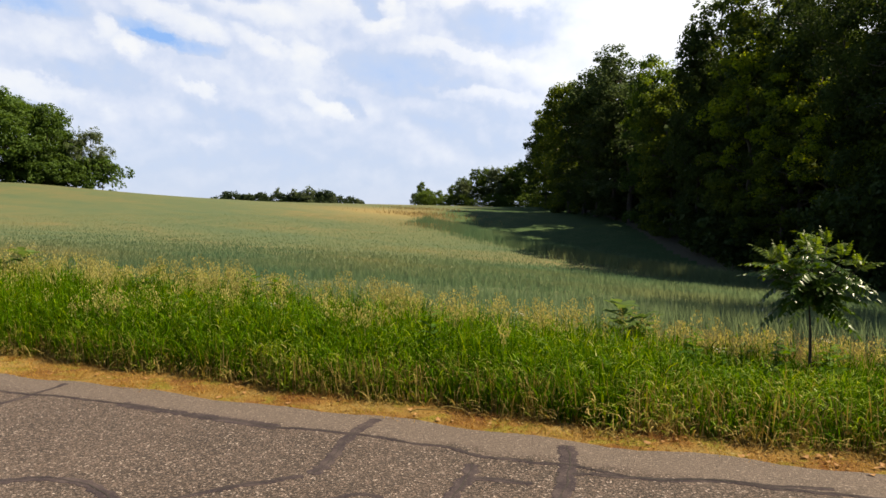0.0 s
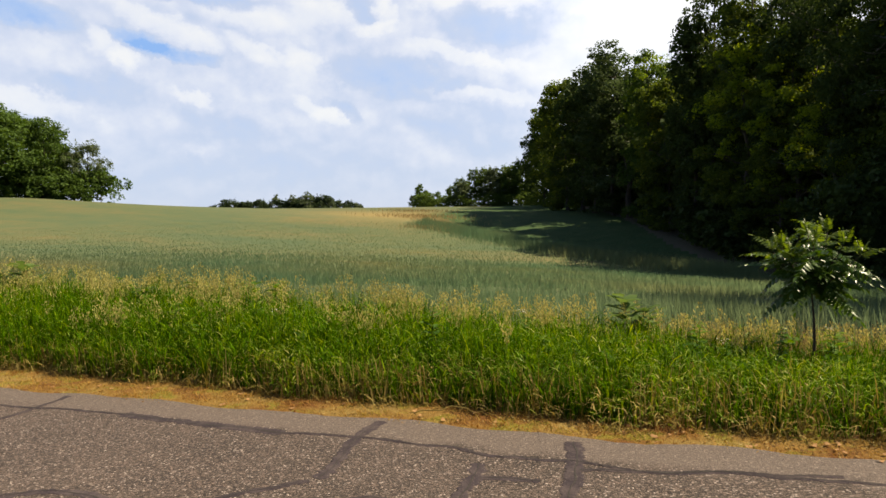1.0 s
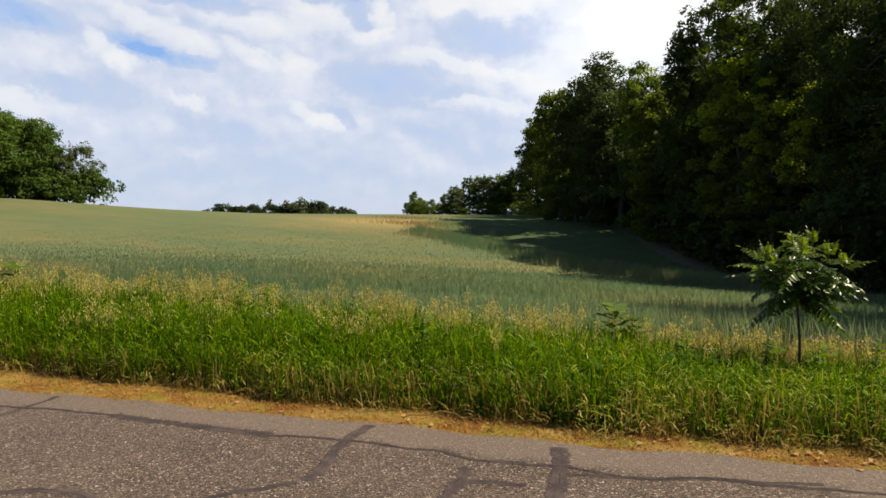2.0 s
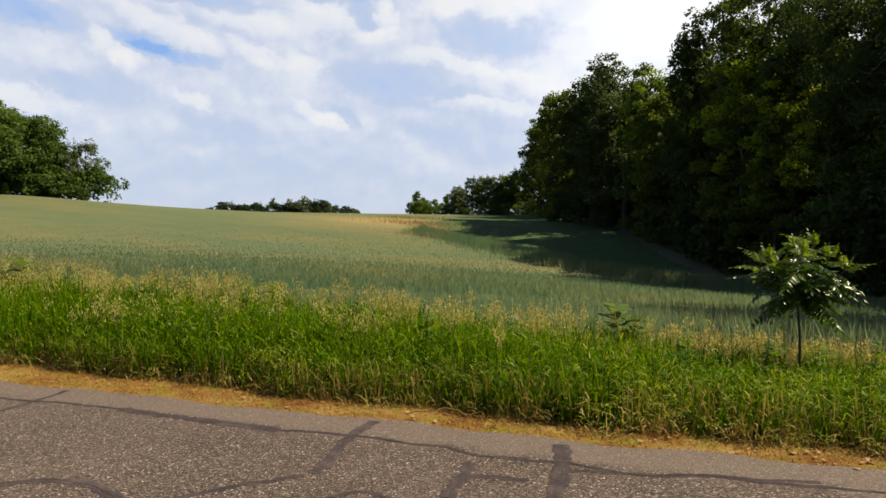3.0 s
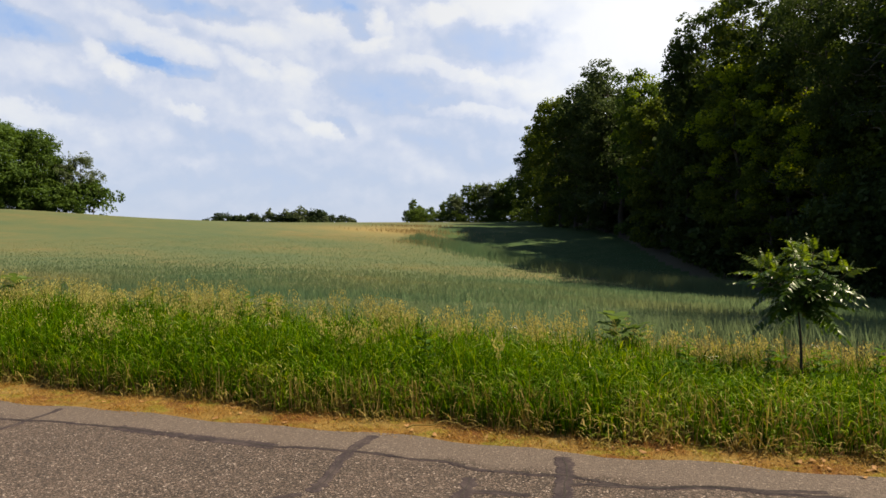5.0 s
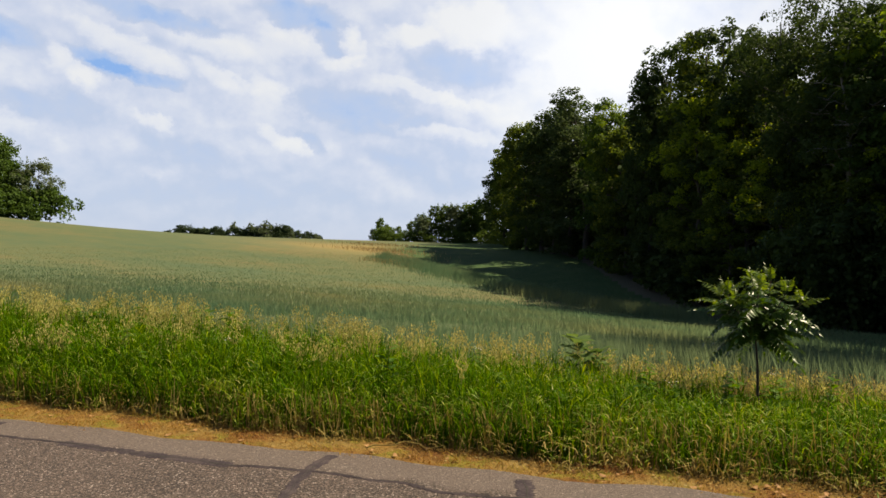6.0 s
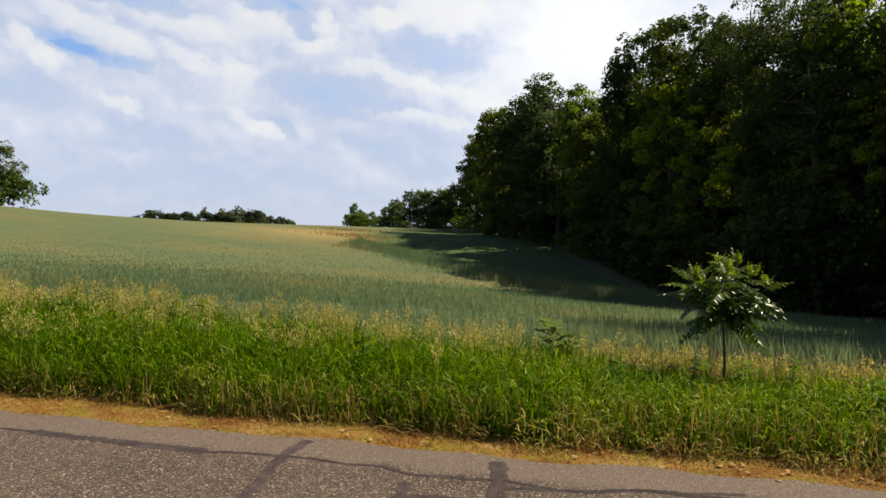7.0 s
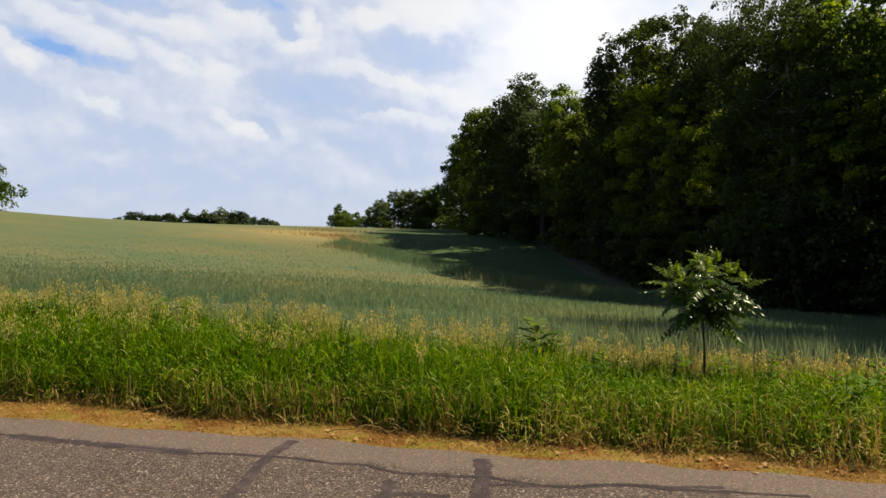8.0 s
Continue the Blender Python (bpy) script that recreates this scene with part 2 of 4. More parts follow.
def crop_cover():
    """The closed, even surface of the rye: blue-green drifting into tan, a bare track along its far edge."""
    m, n = material("crop_floor")
    pos = n.add("ShaderNodeNewGeometry").outputs["Position"]
    xyz = n.add("ShaderNodeSeparateXYZ", None, Vector=pos)
    long = n.add("ShaderNodeMapping", None, Vector=pos, Scale=(0.035, 0.13, 0.1))
    drift_ = n.noise(1.0, 4, 0.6, long)
    band = n.noise(0.4, 5, 0.65, pos)
    grain = n.noise(7.0, 3, 0.7, pos)
    f = n.math("ADD", n.math("MULTIPLY", drift_, 0.9), n.math("ADD", n.math("MULTIPLY", band, 0.45), n.math("MULTIPLY", grain, 0.10)))
    col = n.ramp(f, [(0.50, (0.068, 0.103, 0.056)), (0.74, (0.099, 0.116, 0.056)), (0.98, (0.145, 0.125, 0.058))])
    wob = n.math("MULTIPLY", n.math("SUBTRACT", band, 0.5), 7.0)
    # dry, thin stand round the left end of the track
    du = n.math("DIVIDE", n.math("ADD", xyz.outputs[0], n.math("ADD", 43.0, wob)), 15.0)
    dv = n.math("DIVIDE", n.math("ADD", xyz.outputs[1], n.math("ADD", -95.0, wob)), 13.0)
    dry = n.math("EXPONENT", n.math("MULTIPLY", n.math("ADD", n.math("MULTIPLY", du, du), n.math("MULTIPLY", dv, dv)), -1.0))
    col = n.mix(n.math("MULTIPLY", dry, 0.75), col, (0.26, 0.19, 0.075))
    past = n.math("DIVIDE", n.math("ADD", n.math("SUBTRACT", xyz.outputs[1], 53.9), n.math("ADD", n.math("MULTIPLY", xyz.outputs[0], 0.9), n.math("MULTIPLY", wob, 0.5))), 1.345)
    track = n.math("MULTIPLY", n.ramp(n.math("DIVIDE", past, 10.0), [(0.0, 0.0), (0.06, 1.0), (0.42, 1.0), (0.62, 0.0)]).outputs[0],
                   n.ramp(n.math("DIVIDE", n.math("ADD", xyz.outputs[0], 40.0), 16.0), [(0.0, 0.0), (0.6, 1.0)]).outputs[0])
    # slope behind the track darkened to green: the wood's shade put into the colour
    slope_shade = n.math("MULTIPLY", n.ramp(n.math("DIVIDE", past, 10.0), [(0.40, 0.0), (0.62, 1.0)]).outputs[0],
                     n.ramp(n.math("DIVIDE", n.math("ADD", xyz.outputs[0], n.math("ADD", 44.0, wob)), 10.0), [(0.1, 0.0), (0.6, 1.0)]).outputs[0])
    col = n.mix(slope_shade, col, n.ramp(n.math("ADD", n.math("MULTIPLY", band, 0.6), n.math("MULTIPLY", grain, 0.4)), [(0.38, (0.034, 0.070, 0.026)), (0.62, (0.062, 0.090, 0.036))]).outputs[0])
    col = n.mix(track, col, (0.17, 0.085, 0.038))
    bu = n.add("ShaderNodeBump", None, Strength=0.4, Distance=0.15, Height=grain)
    finish(n, n.add("ShaderNodeBsdfPrincipled", None, Base_Color=col, Roughness=0.95, Normal=bu, Specular_IOR_Level=0.05))
    return m


def bark_material(name, a, b):
    m, n = material(name)
    pos = n.add("ShaderNodeTexCoord").outputs["Object"]
    mp = n.add("ShaderNodeMapping", None, Vector=pos, Scale=(9.0, 9.0, 1.6))
    f = n.noise(1.0, 6, 0.65, mp)
    col = n.ramp(f, [(0.35, a), (0.65, b)])
    bu = n.add("ShaderNodeBump", None, Strength=0.6, Distance=0.04, Height=f)
    finish(n, n.add("ShaderNodeBsdfPrincipled", None, Base_Color=col, Roughness=0.9, Normal=bu))
    return m


def tar_material():
    m, n = material("crack_sealant")
    pos = n.add("ShaderNodeNewGeometry").outputs["Position"]
    f = n.noise(60.0, 6, 0.75, pos)
    wear = n.noise(6.0, 4, 0.6, pos)
    col = n.ramp(f, [(0.3, (0.020, 0.016, 0.019)), (0.58, (0.042, 0.033, 0.037)), (0.68, (0.15, 0.12, 0.10))])
    col = n.mix(n.ramp(wear, [(0.44, 0.0), (0.68, 0.65)]).outputs[0], col, (0.088, 0.069, 0.066))
    bu = n.add("ShaderNodeBump", None, Strength=0.4, Distance=0.004, Height=f)
    finish(n, n.add("ShaderNodeBsdfPrincipled", None, Base_Color=col, Roughness=0.85, Normal=bu, Specular_IOR_Level=0.12))
    return m


ASPHALT, TAR = asphalt_material(), tar_material()
PITCH = earthy("crack_dirt", (0.012, 0.010, 0.009), (0.020, 0.016, 0.013), (0.03, 0.024, 0.02), 60.0)
SOIL = litter_material()
BANK = earthy("rough_grass_ground", (0.06, 0.10, 0.02), (0.10, 0.12, 0.03), (0.14, 0.13, 0.05), 14.0)
CROPSOIL = crop_cover()
FLOOR = earthy("woodland_floor", (0.05, 0.055, 0.025), (0.07, 0.055, 0.03), (0.04, 0.04, 0.02), 4.0)
GRASS = leafy("green_grass", (0.005, 0.026, 0.0003), (0.082, 0.180, 0.0005), 0.43, 0.6, 0.03, 0.9, (0.28, 0.35, 0.010), 0.85, 0.78)
DRYGRASS = leafy("dry_grass", (0.15, 0.105, 0.024), (0.42, 0.335, 0.105), 0.3, 0.7, 0.2, 1.4)
THATCH = leafy("golden_thatch", (0.17, 0.070, 0.018), (0.31, 0.195, 0.050), 0.3, 0.8, 0.1, 1.7, (0.20, 0.195, 0.018), 0.3, 0.6)
SEED = leafy("seed_heads", (0.22, 0.208, 0.058), (0.56, 0.500, 0.185), 0.45, 0.8, 0.05, 1.2)
RUST = leafy("rusty_grass", (0.19, 0.14, 0.055), (0.40, 0.31, 0.135), 0.4, 0.8, 0.05, 1.0)
RYE = leafy("rye_blades", (0.084, 0.156, 0.090), (0.146, 0.180, 0.092), 0.60, 0.9, 0.03, 0.07, (0.32, 0.275, 0.120), 0.10, 0.66)
GLOSSY = leafy("shiny_grass_leaves", (0.07, 0.145, 0.004), (0.21, 0.30, 0.020), 0.42, 0.44, 0.22, 2.0, (0.44, 0.41, 0.12), 0.8)
DRYRYE = leafy("dry_rye", (0.19, 0.155, 0.075), (0.33, 0.265, 0.125), 0.35, 0.8, 0.1, 0.3)
OAK = leafy("oak_leaves", (0.025, 0.045, 0.013), (0.068, 0.100, 0.024), 0.36, 0.7, 0.12, 0.35)
# the ash's yellow end stands in for sunlit patches
ASH = leafy("ash_leaves", (0.036, 0.064, 0.014), (0.105, 0.142, 0.024), 0.48, 0.75, 0.14, 0.45, (0.30, 0.30, 0.04), 0.4)
HILL = leafy("hill_leaves", (0.036, 0.072, 0.014), (0.09, 0.145, 0.026), 0.40, 0.7, 0.15, 0.25)
FARLEAF = leafy("far_leaves", (0.030, 0.048, 0.022), (0.055, 0.080, 0.035), 0.3, 0.8, 0.1, 0.08)
HEDGE = leafy("hedgerow_leaves", (0.050, 0.088, 0.020), (0.115, 0.165, 0.034), 0.48, 0.7, 0.12, 0.25)
# these two leaf colours carry painted sunlight for upper crown clumps
SUNGOLD = leafy("sun_gold_leaves", (0.08, 0.135, 0.016), (0.24, 0.31, 0.036), 0.58, 0.7, 0.12, 0.45, (0.42, 0.46, 0.07), 0.4)
SUNGREEN = leafy("sun_green_leaves", (0.085, 0.150, 0.020), (0.200, 0.270, 0.040), 0.55, 0.65, 0.15, 0.45)
FEATHER = leafy("feathery_leaves", (0.032, 0.056, 0.020), (0.085, 0.115, 0.042), 0.40, 0.7, 0.12, 0.45)
PALE = leafy("grey_green_leaves", (0.07, 0.10, 0.05), (0.15, 0.18, 0.085), 0.42, 0.7, 0.15, 0.35)
SUMAC = leafy("sumac_leaflets", (0.028, 0.064, 0.009), (0.070, 0.125, 0.015), 0.36, 0.34, 0.5, 2.0)
SUMACTOP = leafy("young_sumac_leaflets", (0.075, 0.13, 0.018), (0.15, 0.20, 0.030), 0.45, 0.4, 0.4, 2.0)
WEED = leafy("weed_leaves", (0.045, 0.11, 0.010), (0.12, 0.20, 0.020), 0.4, 0.6, 0.15, 2.0)
MILK = leafy("milkweed_leaves", (0.055, 0.110, 0.026), (0.135, 0.190, 0.055), 0.42, 0.6, 0.1, 2.0)
PETAL = leafy("white_petals", (0.62, 0.62, 0.56), (0.80, 0.80, 0.74), 0.3, 0.7, 0.2, 2.0)
CRUMB = leafy("litter_crumbs", (0.07, 0.035, 0.014), (0.24, 0.145, 0.045), 0.1, 0.8, 0.1, 2.4, (0.36, 0.31, 0.13), 0.8, 0.7)
DEAD = leafy("fallen_leaves", (0.20, 0.10, 0.04), (0.42, 0.25, 0.11), 0.15, 0.7, 0.2, 5.0)
BARK = bark_material("grey_bark", (0.035, 0.03, 0.025), (0.09, 0.075, 0.06))
PALEBARK = bark_material("pale_bark", (0.045, 0.04, 0.034), (0.13, 0.12, 0.105))
SILVER = bark_material("silver_bark", (0.10, 0.092, 0.08), (0.27, 0.25, 0.22))
BROWN = bark_material("young_stem_bark", (0.040, 0.028, 0.020), (0.085, 0.058, 0.036))


# ---- mesh helpers ----
def tri_mesh(name, verts, faces, mat, smooth=False):
    me = bpy.data.meshes.new(name)
    verts, faces = np.asarray(verts, np.float32), np.asarray(faces, np.int32)
    k = faces.shape[1]
    me.vertices.add(len(verts))
    me.vertices.foreach_set("co", verts.ravel())
    me.loops.add(faces.size)
    me.loops.foreach_set("vertex_index", faces.ravel())
    me.polygons.add(len(faces))
    me.polygons.foreach_set("loop_start", np.arange(0, faces.size, k, dtype=np.int32))
    for mm in mat if isinstance(mat, (list, tuple)) else [mat]:
        me.materials.append(mm)
    if smooth:
        me.polygons.foreach_set("use_smooth", np.ones(len(faces), bool))
    me.update(calc_edges=True)
    return me


def part(name, mesh, parent, label=""):
    ob = new(name, mesh)
    ob.parent = parent
    return tagged(ob, label)


def smooth_table(pairs, width):
    """A rounded line through a few (place, value) pairs."""
    xs, vs = zip(*pairs)
    grid = np.arange(xs[0], xs[-1], 0.5)
    val = np.interp(grid, xs, vs)
    w = int(width / 0.5) * 2 + 1
    kern = np.hanning(w + 2)
    val = np.convolve(np.pad(val, w, mode="edge"), kern / kern.sum(), mode="same")[w:-w]
    return lambda y: np.interp(y, grid, val)


# ---- the lie of the land ----
def edge_x(y):
    """The line along which the field meets the wood."""
    return np.interp(y, [0, 43, 50, 60, 75, 100, 150, 250], [24.0, 13.0, 10.0, 4.0, -1.7, -8.7, -27.7, -66.0])


ALONG = smooth_table([(0, -0.3), (8, -0.45), (16, -0.95), (26, -1.6), (48, -2.3), (60, -1.7), (75, -0.4), (110, 3.5), (146, 6.1), (170, 6.7), (260, 3.0), (600, -6.0)], 9)
ACROSS = smooth_table([(0, 0.012), (8, 0.020), (26, 0.040), (48, 0.065), (80, 0.094), (113, 0.052), (146, 0.03), (200, 0.02), (600, 0.0)], 9)


def past_rye(x, y):
    """Metres beyond the far edge of the near rye, where the ground falls into a hollow."""
    return (np.asarray(y) - 53.9 + 0.9 * np.asarray(x)) / 1.345


def land(x, y):
    x, y = np.asarray(x, float), np.asarray(y, float)
    q = past_rye(x, y)
    hollow = np.clip(q / 2.5, 0, 1) * np.clip((20 - q) / 14, 0, 1) * np.clip((x + 36) / 9, 0, 1) * np.clip((14 - x) / 8, 0, 1)
    d = 20.0 - 0.4 * y - x
    d = np.where(d < 0, 0.35 * d, d)
    d = np.where(d > 85, 85 + 25 * np.tanh((d - 85) / 25) * 1.1, d)
    d = np.maximum(d, -25)
    z = ALONG(y) + ACROSS(y) * d
    s = np.clip((y - 4.9) / 3.6, 0, 1)
    s = s * s * (3 - 2 * s)
    return z * s - 0.02 - 0.9 * hollow * hollow * (3 - 2 * hollow)


def axis(*runs):
    return np.unique(np.concatenate([np.linspace(a, b, n) for a, b, n in runs]).round(3))


gx = axis((-3000, -400, 14), (-400, -130, 28), (-130, -14, 60), (-14, 16, 80), (16, 60, 40), (60, 400, 30), (400, 3000, 14))
gy = axis((-3000, -300, 12), (-300, -20, 16), (-20, 4.4, 14), (4.4, 9, 40), (9, 30, 44), (30, 180, 76), (180, 600, 40), (600, 4500, 20))
X, Y = np.meshgrid(gx, gy)
Z = land(X, Y)
Z += np.where(Y > 8.5, 0.05 * np.sin(X * 1.3 + 0.7 * Y) * np.sin(Y * 0.9), 0) * np.clip((160 - Y) / 100, 0, 1)
Z[Y < 4.7] = -0.09
nx = len(gx)
idx = (np.arange(len(gy) - 1)[:, None] * nx + np.arange(nx - 1)).ravel()
quads = np.stack([idx, idx + 1, idx + 1 + nx, idx + nx], 1)
gm = tri_mesh("ground", np.stack([X, Y, Z], -1).reshape(-1, 3), quads, [SOIL, CROPSOIL, FLOOR, BANK], True)
cx, cy = X.ravel()[quads].mean(1), Y.ravel()[quads].mean(1)
kind = np.where(cy < -2.6, 3, np.where(cy < 8.6, 0, np.where((cx > edge_x(cy)) & (cy < 170), 2, 1)))
gm.polygons.foreach_set("material_index", kind.astype(np.int32))
ground = tagged(new("ground", gm), "rolling farmland with grassy verge and rye field", "ground", kind="structure")


# ---- road ----
EDGE = 4.80


def road_edge(x):
    return EDGE + 0.03 * math.sin(x * 2.1) + 0.025 * math.sin(x * 5.3 + 1) + 0.045 * noise.noise((x * 1.7, 0, 0)) + 0.02 * noise.noise((x * 9, 3, 0))


bm = bmesh.new()
xs = np.concatenate([np.linspace(-300, -16, 60), np.arange(-15.9, 12, 0.07), np.linspace(12.1, 300, 60)])
rows = []
for x in xs:
    e = road_edge(float(x))
    rows.append([bm.verts.new((x, yy, zz)) for yy, zz in ((e + 0.01, -0.07), (e, -0.008), (e - 0.03, 0.0), (1.0, 0.02), (-2.2, 0.0), (-2.25, -0.07))])
for a, b in zip(rows, rows[1:]):
    for i in range(5):
        bm.faces.new((a[i], a[i + 1], b[i + 1], b[i]))
bmesh.ops.recalc_face_normals(bm, faces=bm.faces)
me = bpy.data.meshes.new("road")
bm.to_mesh(me)
me.materials.append(ASPHALT)
road = tagged(new("road", me), "worn grey-brown asphalt country road with sealed cracks", "road", kind="structure")


def seam(points, width):
    """A poured line of sealant: a thin raised ribbon with wavering edges."""
    pts = [Vector((*p, 0)) for p in points]
    line = []
    for a, b in zip(pts, pts[1:]):
        k = max(2, int((b - a).length / 0.014))
        line += [a.lerp(b, i / k) for i in range(k)]
    line.append(pts[-1])
    line = [sum((line[min(max(i + j, 0), len(line) - 1)] for j in range(-7, 8)), Vector()) / 15 for i in range(len(line))]
    m = bmesh.new()
    prev = None
    for i, p in enumerate(line):
        t = (line[min(i + 1, len(line) - 1)] - line[max(i - 1, 0)]).normalized()
        s = Vector((-t.y, t.x, 0))
        p = p + s * 0.03 * noise.noise((p.x * 5, p.y * 5, 1.3))
        wid = width * (0.48 + 0.16 * noise.noise((p.x * 6, p.y * 6, 5.0)) + 0.22 * noise.noise((p.x * 23, p.y * 23, 8.0)) + 0.20 * noise.noise((p.x * 48, p.y * 48, 2.0)))
        if i in (0, len(line) - 1):
            wid *= 0.3
        h = 0.02 * (p.y + 2.2) / 3.2 if p.y < 1 else 0.02 * (EDGE - p.y) / (EDGE - 1)
        row = [m.verts.new((p.x + s.x * o * wid, p.y + s.y * o * wid, h + dz)) for o, dz in ((-1.0, 0.001), (-0.8, 0.0035), (0.8, 0.0035), (1.0, 0.001))]
        if prev:
            for k in range(3):
                m.faces.new((prev[k], prev[k + 1], row[k + 1], row[k]))
        prev = row
    bmesh.ops.recalc_face_normals(m, faces=m.faces)
    md = bpy.data.meshes.new("sealed_crack")
    m.to_mesh(md)
    m.free()
    md.materials.append(TAR)
    part("sealed_crack", md, road, "dark tar-sealed crack")
    # the open hairline that has broken through the seal again
    m = bmesh.new()
    prev = None
    for i, p in enumerate(line):
        t = (line[min(i + 1, len(line) - 1)] - line[max(i - 1, 0)]).normalized()
        s = Vector((-t.y, t.x, 0))
        p = p + s * (0.03 * noise.noise((p.x * 5, p.y * 5, 1.3)) + width * 0.30 * noise.noise((p.x * 4, p.y * 4, 7.7)) + 0.006 * noise.noise((p.x * 60, p.y * 60, 3.0)))
        wid = 0.0042 + 0.005 * noise.noise((p.x * 13, p.y * 13, 4.0))
        h = 0.02 * (p.y + 2.2) / 3.2 if p.y < 1 else 0.02 * (EDGE - p.y) / (EDGE - 1)
        row = [m.verts.new((p.x + s.x * o * max(wid, 0.0004), p.y + s.y * o * max(wid, 0.0004), h + 0.0055)) for o in (-1.0, 1.0)]
        if prev:
            m.faces.new((prev[0], prev[1], row[1], row[0]))
        prev = row
    bmesh.ops.recalc_face_normals(m, faces=m.faces)
    md = bpy.data.meshes.new("open_crack")
    m.to_mesh(md)
    m.free()
    md.materials.append(PITCH)
    part("open_crack", md, road, "thin black open crack")


for points, width in (
    ([(-9.0, 4.20), (-6.17, 4.25), (-5.38, 4.31), (-4.73, 4.31), (-4.0, 4.28), (-2.96, 4.27), (-2.38, 4.31), (-1.61, 4.29), (-1.26, 4.19), (-0.73, 4.25), (-0.25, 4.17), (0.2, 4.30), (1.4, 4.38)], 0.048),
    ([(-4.75, 4.31), (-4.2, 4.29), (-3.52, 4.275), (-2.96, 4.265)], 0.125),
    ([(-2.37, 4.76), (-2.38, 4.32), (-2.28, 3.94), (-2.20, 3.61), (-2.22, 3.47)], 0.105),
    ([(-2.22, 3.47), (-2.40, 3.33), (-2.63, 3.08), (-2.80, 2.85)], 0.06),
    ([(-0.79, 4.66), (-0.72, 4.29), (-0.68, 4.0), (-0.64, 3.7), (-0.62, 3.2)], 0.125),
    ([(-0.68, 4.08), (-0.50, 4.16), (-0.28, 4.17), (0.15, 4.30), (0.9, 4.42)], 0.05),
    ([(-1.33, 4.06), (-1.27, 3.78), (-1.26, 3.4)], 0.10),
    ([(-1.26, 3.80), (-1.08, 3.83), (-0.83, 3.86)], 0.07),
    ([(-5.87, 4.72), (-5.76, 4.34), (-5.73, 4.09), (-5.72, 3.4)], 0.07),
    ([(-4.2, 2.60), (-3.94, 2.70), (-3.83, 2.84), (-3.60, 2.89), (-3.28, 2.86), (-3.0, 2.7)], 0.09),
    ([(-2.1, 3.05), (-1.78, 3.35), (-1.54, 3.32), (-1.2, 3.1)], 0.05),
):
    seam(points, width)


# ---- blades and stalks ----
def blades(x, y, z, h, w, lean, heading, curl):
    """Tapered, bending blades of grass, three spans each."""
    n = len(x)
    root = np.stack([x, y, z], 1)
    out = np.stack([np.cos(heading), np.sin(heading), np.zeros(n)], 1)
    turn = heading + np.pi / 2 + rng.normal(0, 0.7, n)
    side = np.stack([np.cos(turn), np.sin(turn), np.zeros(n)], 1) * (w / 2)[:, None]
    rows_ = []
    for u, wide in ((0.0, 0.7), (0.4, 1.0), (0.76, 0.8)):
        c = root + out * (h * (lean * u + curl * u * u))[:, None]
        c[:, 2] += h * (u - 0.5 * curl * u ** 3)
        rows_ += [c - side * wide, c + side * wide]
    tip = root + out * (h * (lean + curl))[:, None]
    tip[:, 2] += h * (1 - 0.5 * curl)
    v = np.stack([*rows_, tip], 1).reshape(-1, 3)
    f = np.array([[0, 1, 3], [0, 3, 2], [2, 3, 5], [2, 5, 4], [4, 5, 6]])
    return v, (np.arange(n)[:, None, None] * 7 + f).reshape(-1, 3)


def flakes(centre, along, across):
    """Small folded diamonds: spikelets, petals, leaves."""
    n = len(centre)
    nrm = np.cross(along, across)
    nrm /= np.linalg.norm(nrm, axis=1, keepdims=True) + 1e-9
    fold = nrm * (np.linalg.norm(across, axis=1, keepdims=True) * 0.35)
    v = np.stack([centre - along, centre + across - along * 0.1 + fold, centre + along, centre - across - along * 0.1 + fold], 1).reshape(-1, 3)
    f = np.array([[0, 1, 2], [0, 2, 3]])
    return v, (np.arange(n)[:, None, None] * 4 + f).reshape(-1, 3)


def unit(n):
    v = rng.normal(0, 1, (n, 3))
    return v / np.linalg.norm(v, axis=1, keepdims=True)


def joined(*pieces):
    vs, fs, k = [], [], 0
    for v, f in pieces:
        vs.append(v)
        fs.append(f + k)
        k += len(v)
    return np.concatenate(vs), np.concatenate(fs)


def stuff(name, vf, mat, label, category):
    return tagged(new(name, tri_mesh(name, *vf, mat)), label, category, kind="stuff")


def wave(x, y, s, k):
    """A slow, smooth unevenness between -1 and 1."""
    return (np.sin(x * s + 1.3 * k) * np.sin(y * s * 1.7 + 0.6 * k + x * s * 0.4) + np.sin(x * s * 2.3 + k) * np.cos(y * s * 2.9 - k)) / 2


def tufts(n_tufts, per, x0, x1, y0, y1, spread):
    tx, ty = rng.uniform(x0, x1, n_tufts), rng.uniform(y0, y1, n_tufts)
    x = np.repeat(tx, per) + rng.normal(0, spread, n_tufts * per)
    y = np.repeat(ty, per) + rng.normal(0, spread, n_tufts * per)
    keep = (y > y0 - 0.03) & (y < y1 + 0.1)
    tone = np.repeat(rng.uniform(0.78, 1.12, n_tufts), per)
    return x[keep], y[keep], tone[keep]


def front(x):
    """How far from the road the standing grass begins: further out where the litter strip is wide."""
    return 5.22 + np.interp(x, [-14, -7, -3, 0], [0.45, 0.36, 0.14, 0.0]) + 0.07 * np.sin(x * 2.3) + 0.05 * np.sin(x * 5.9 + 1)


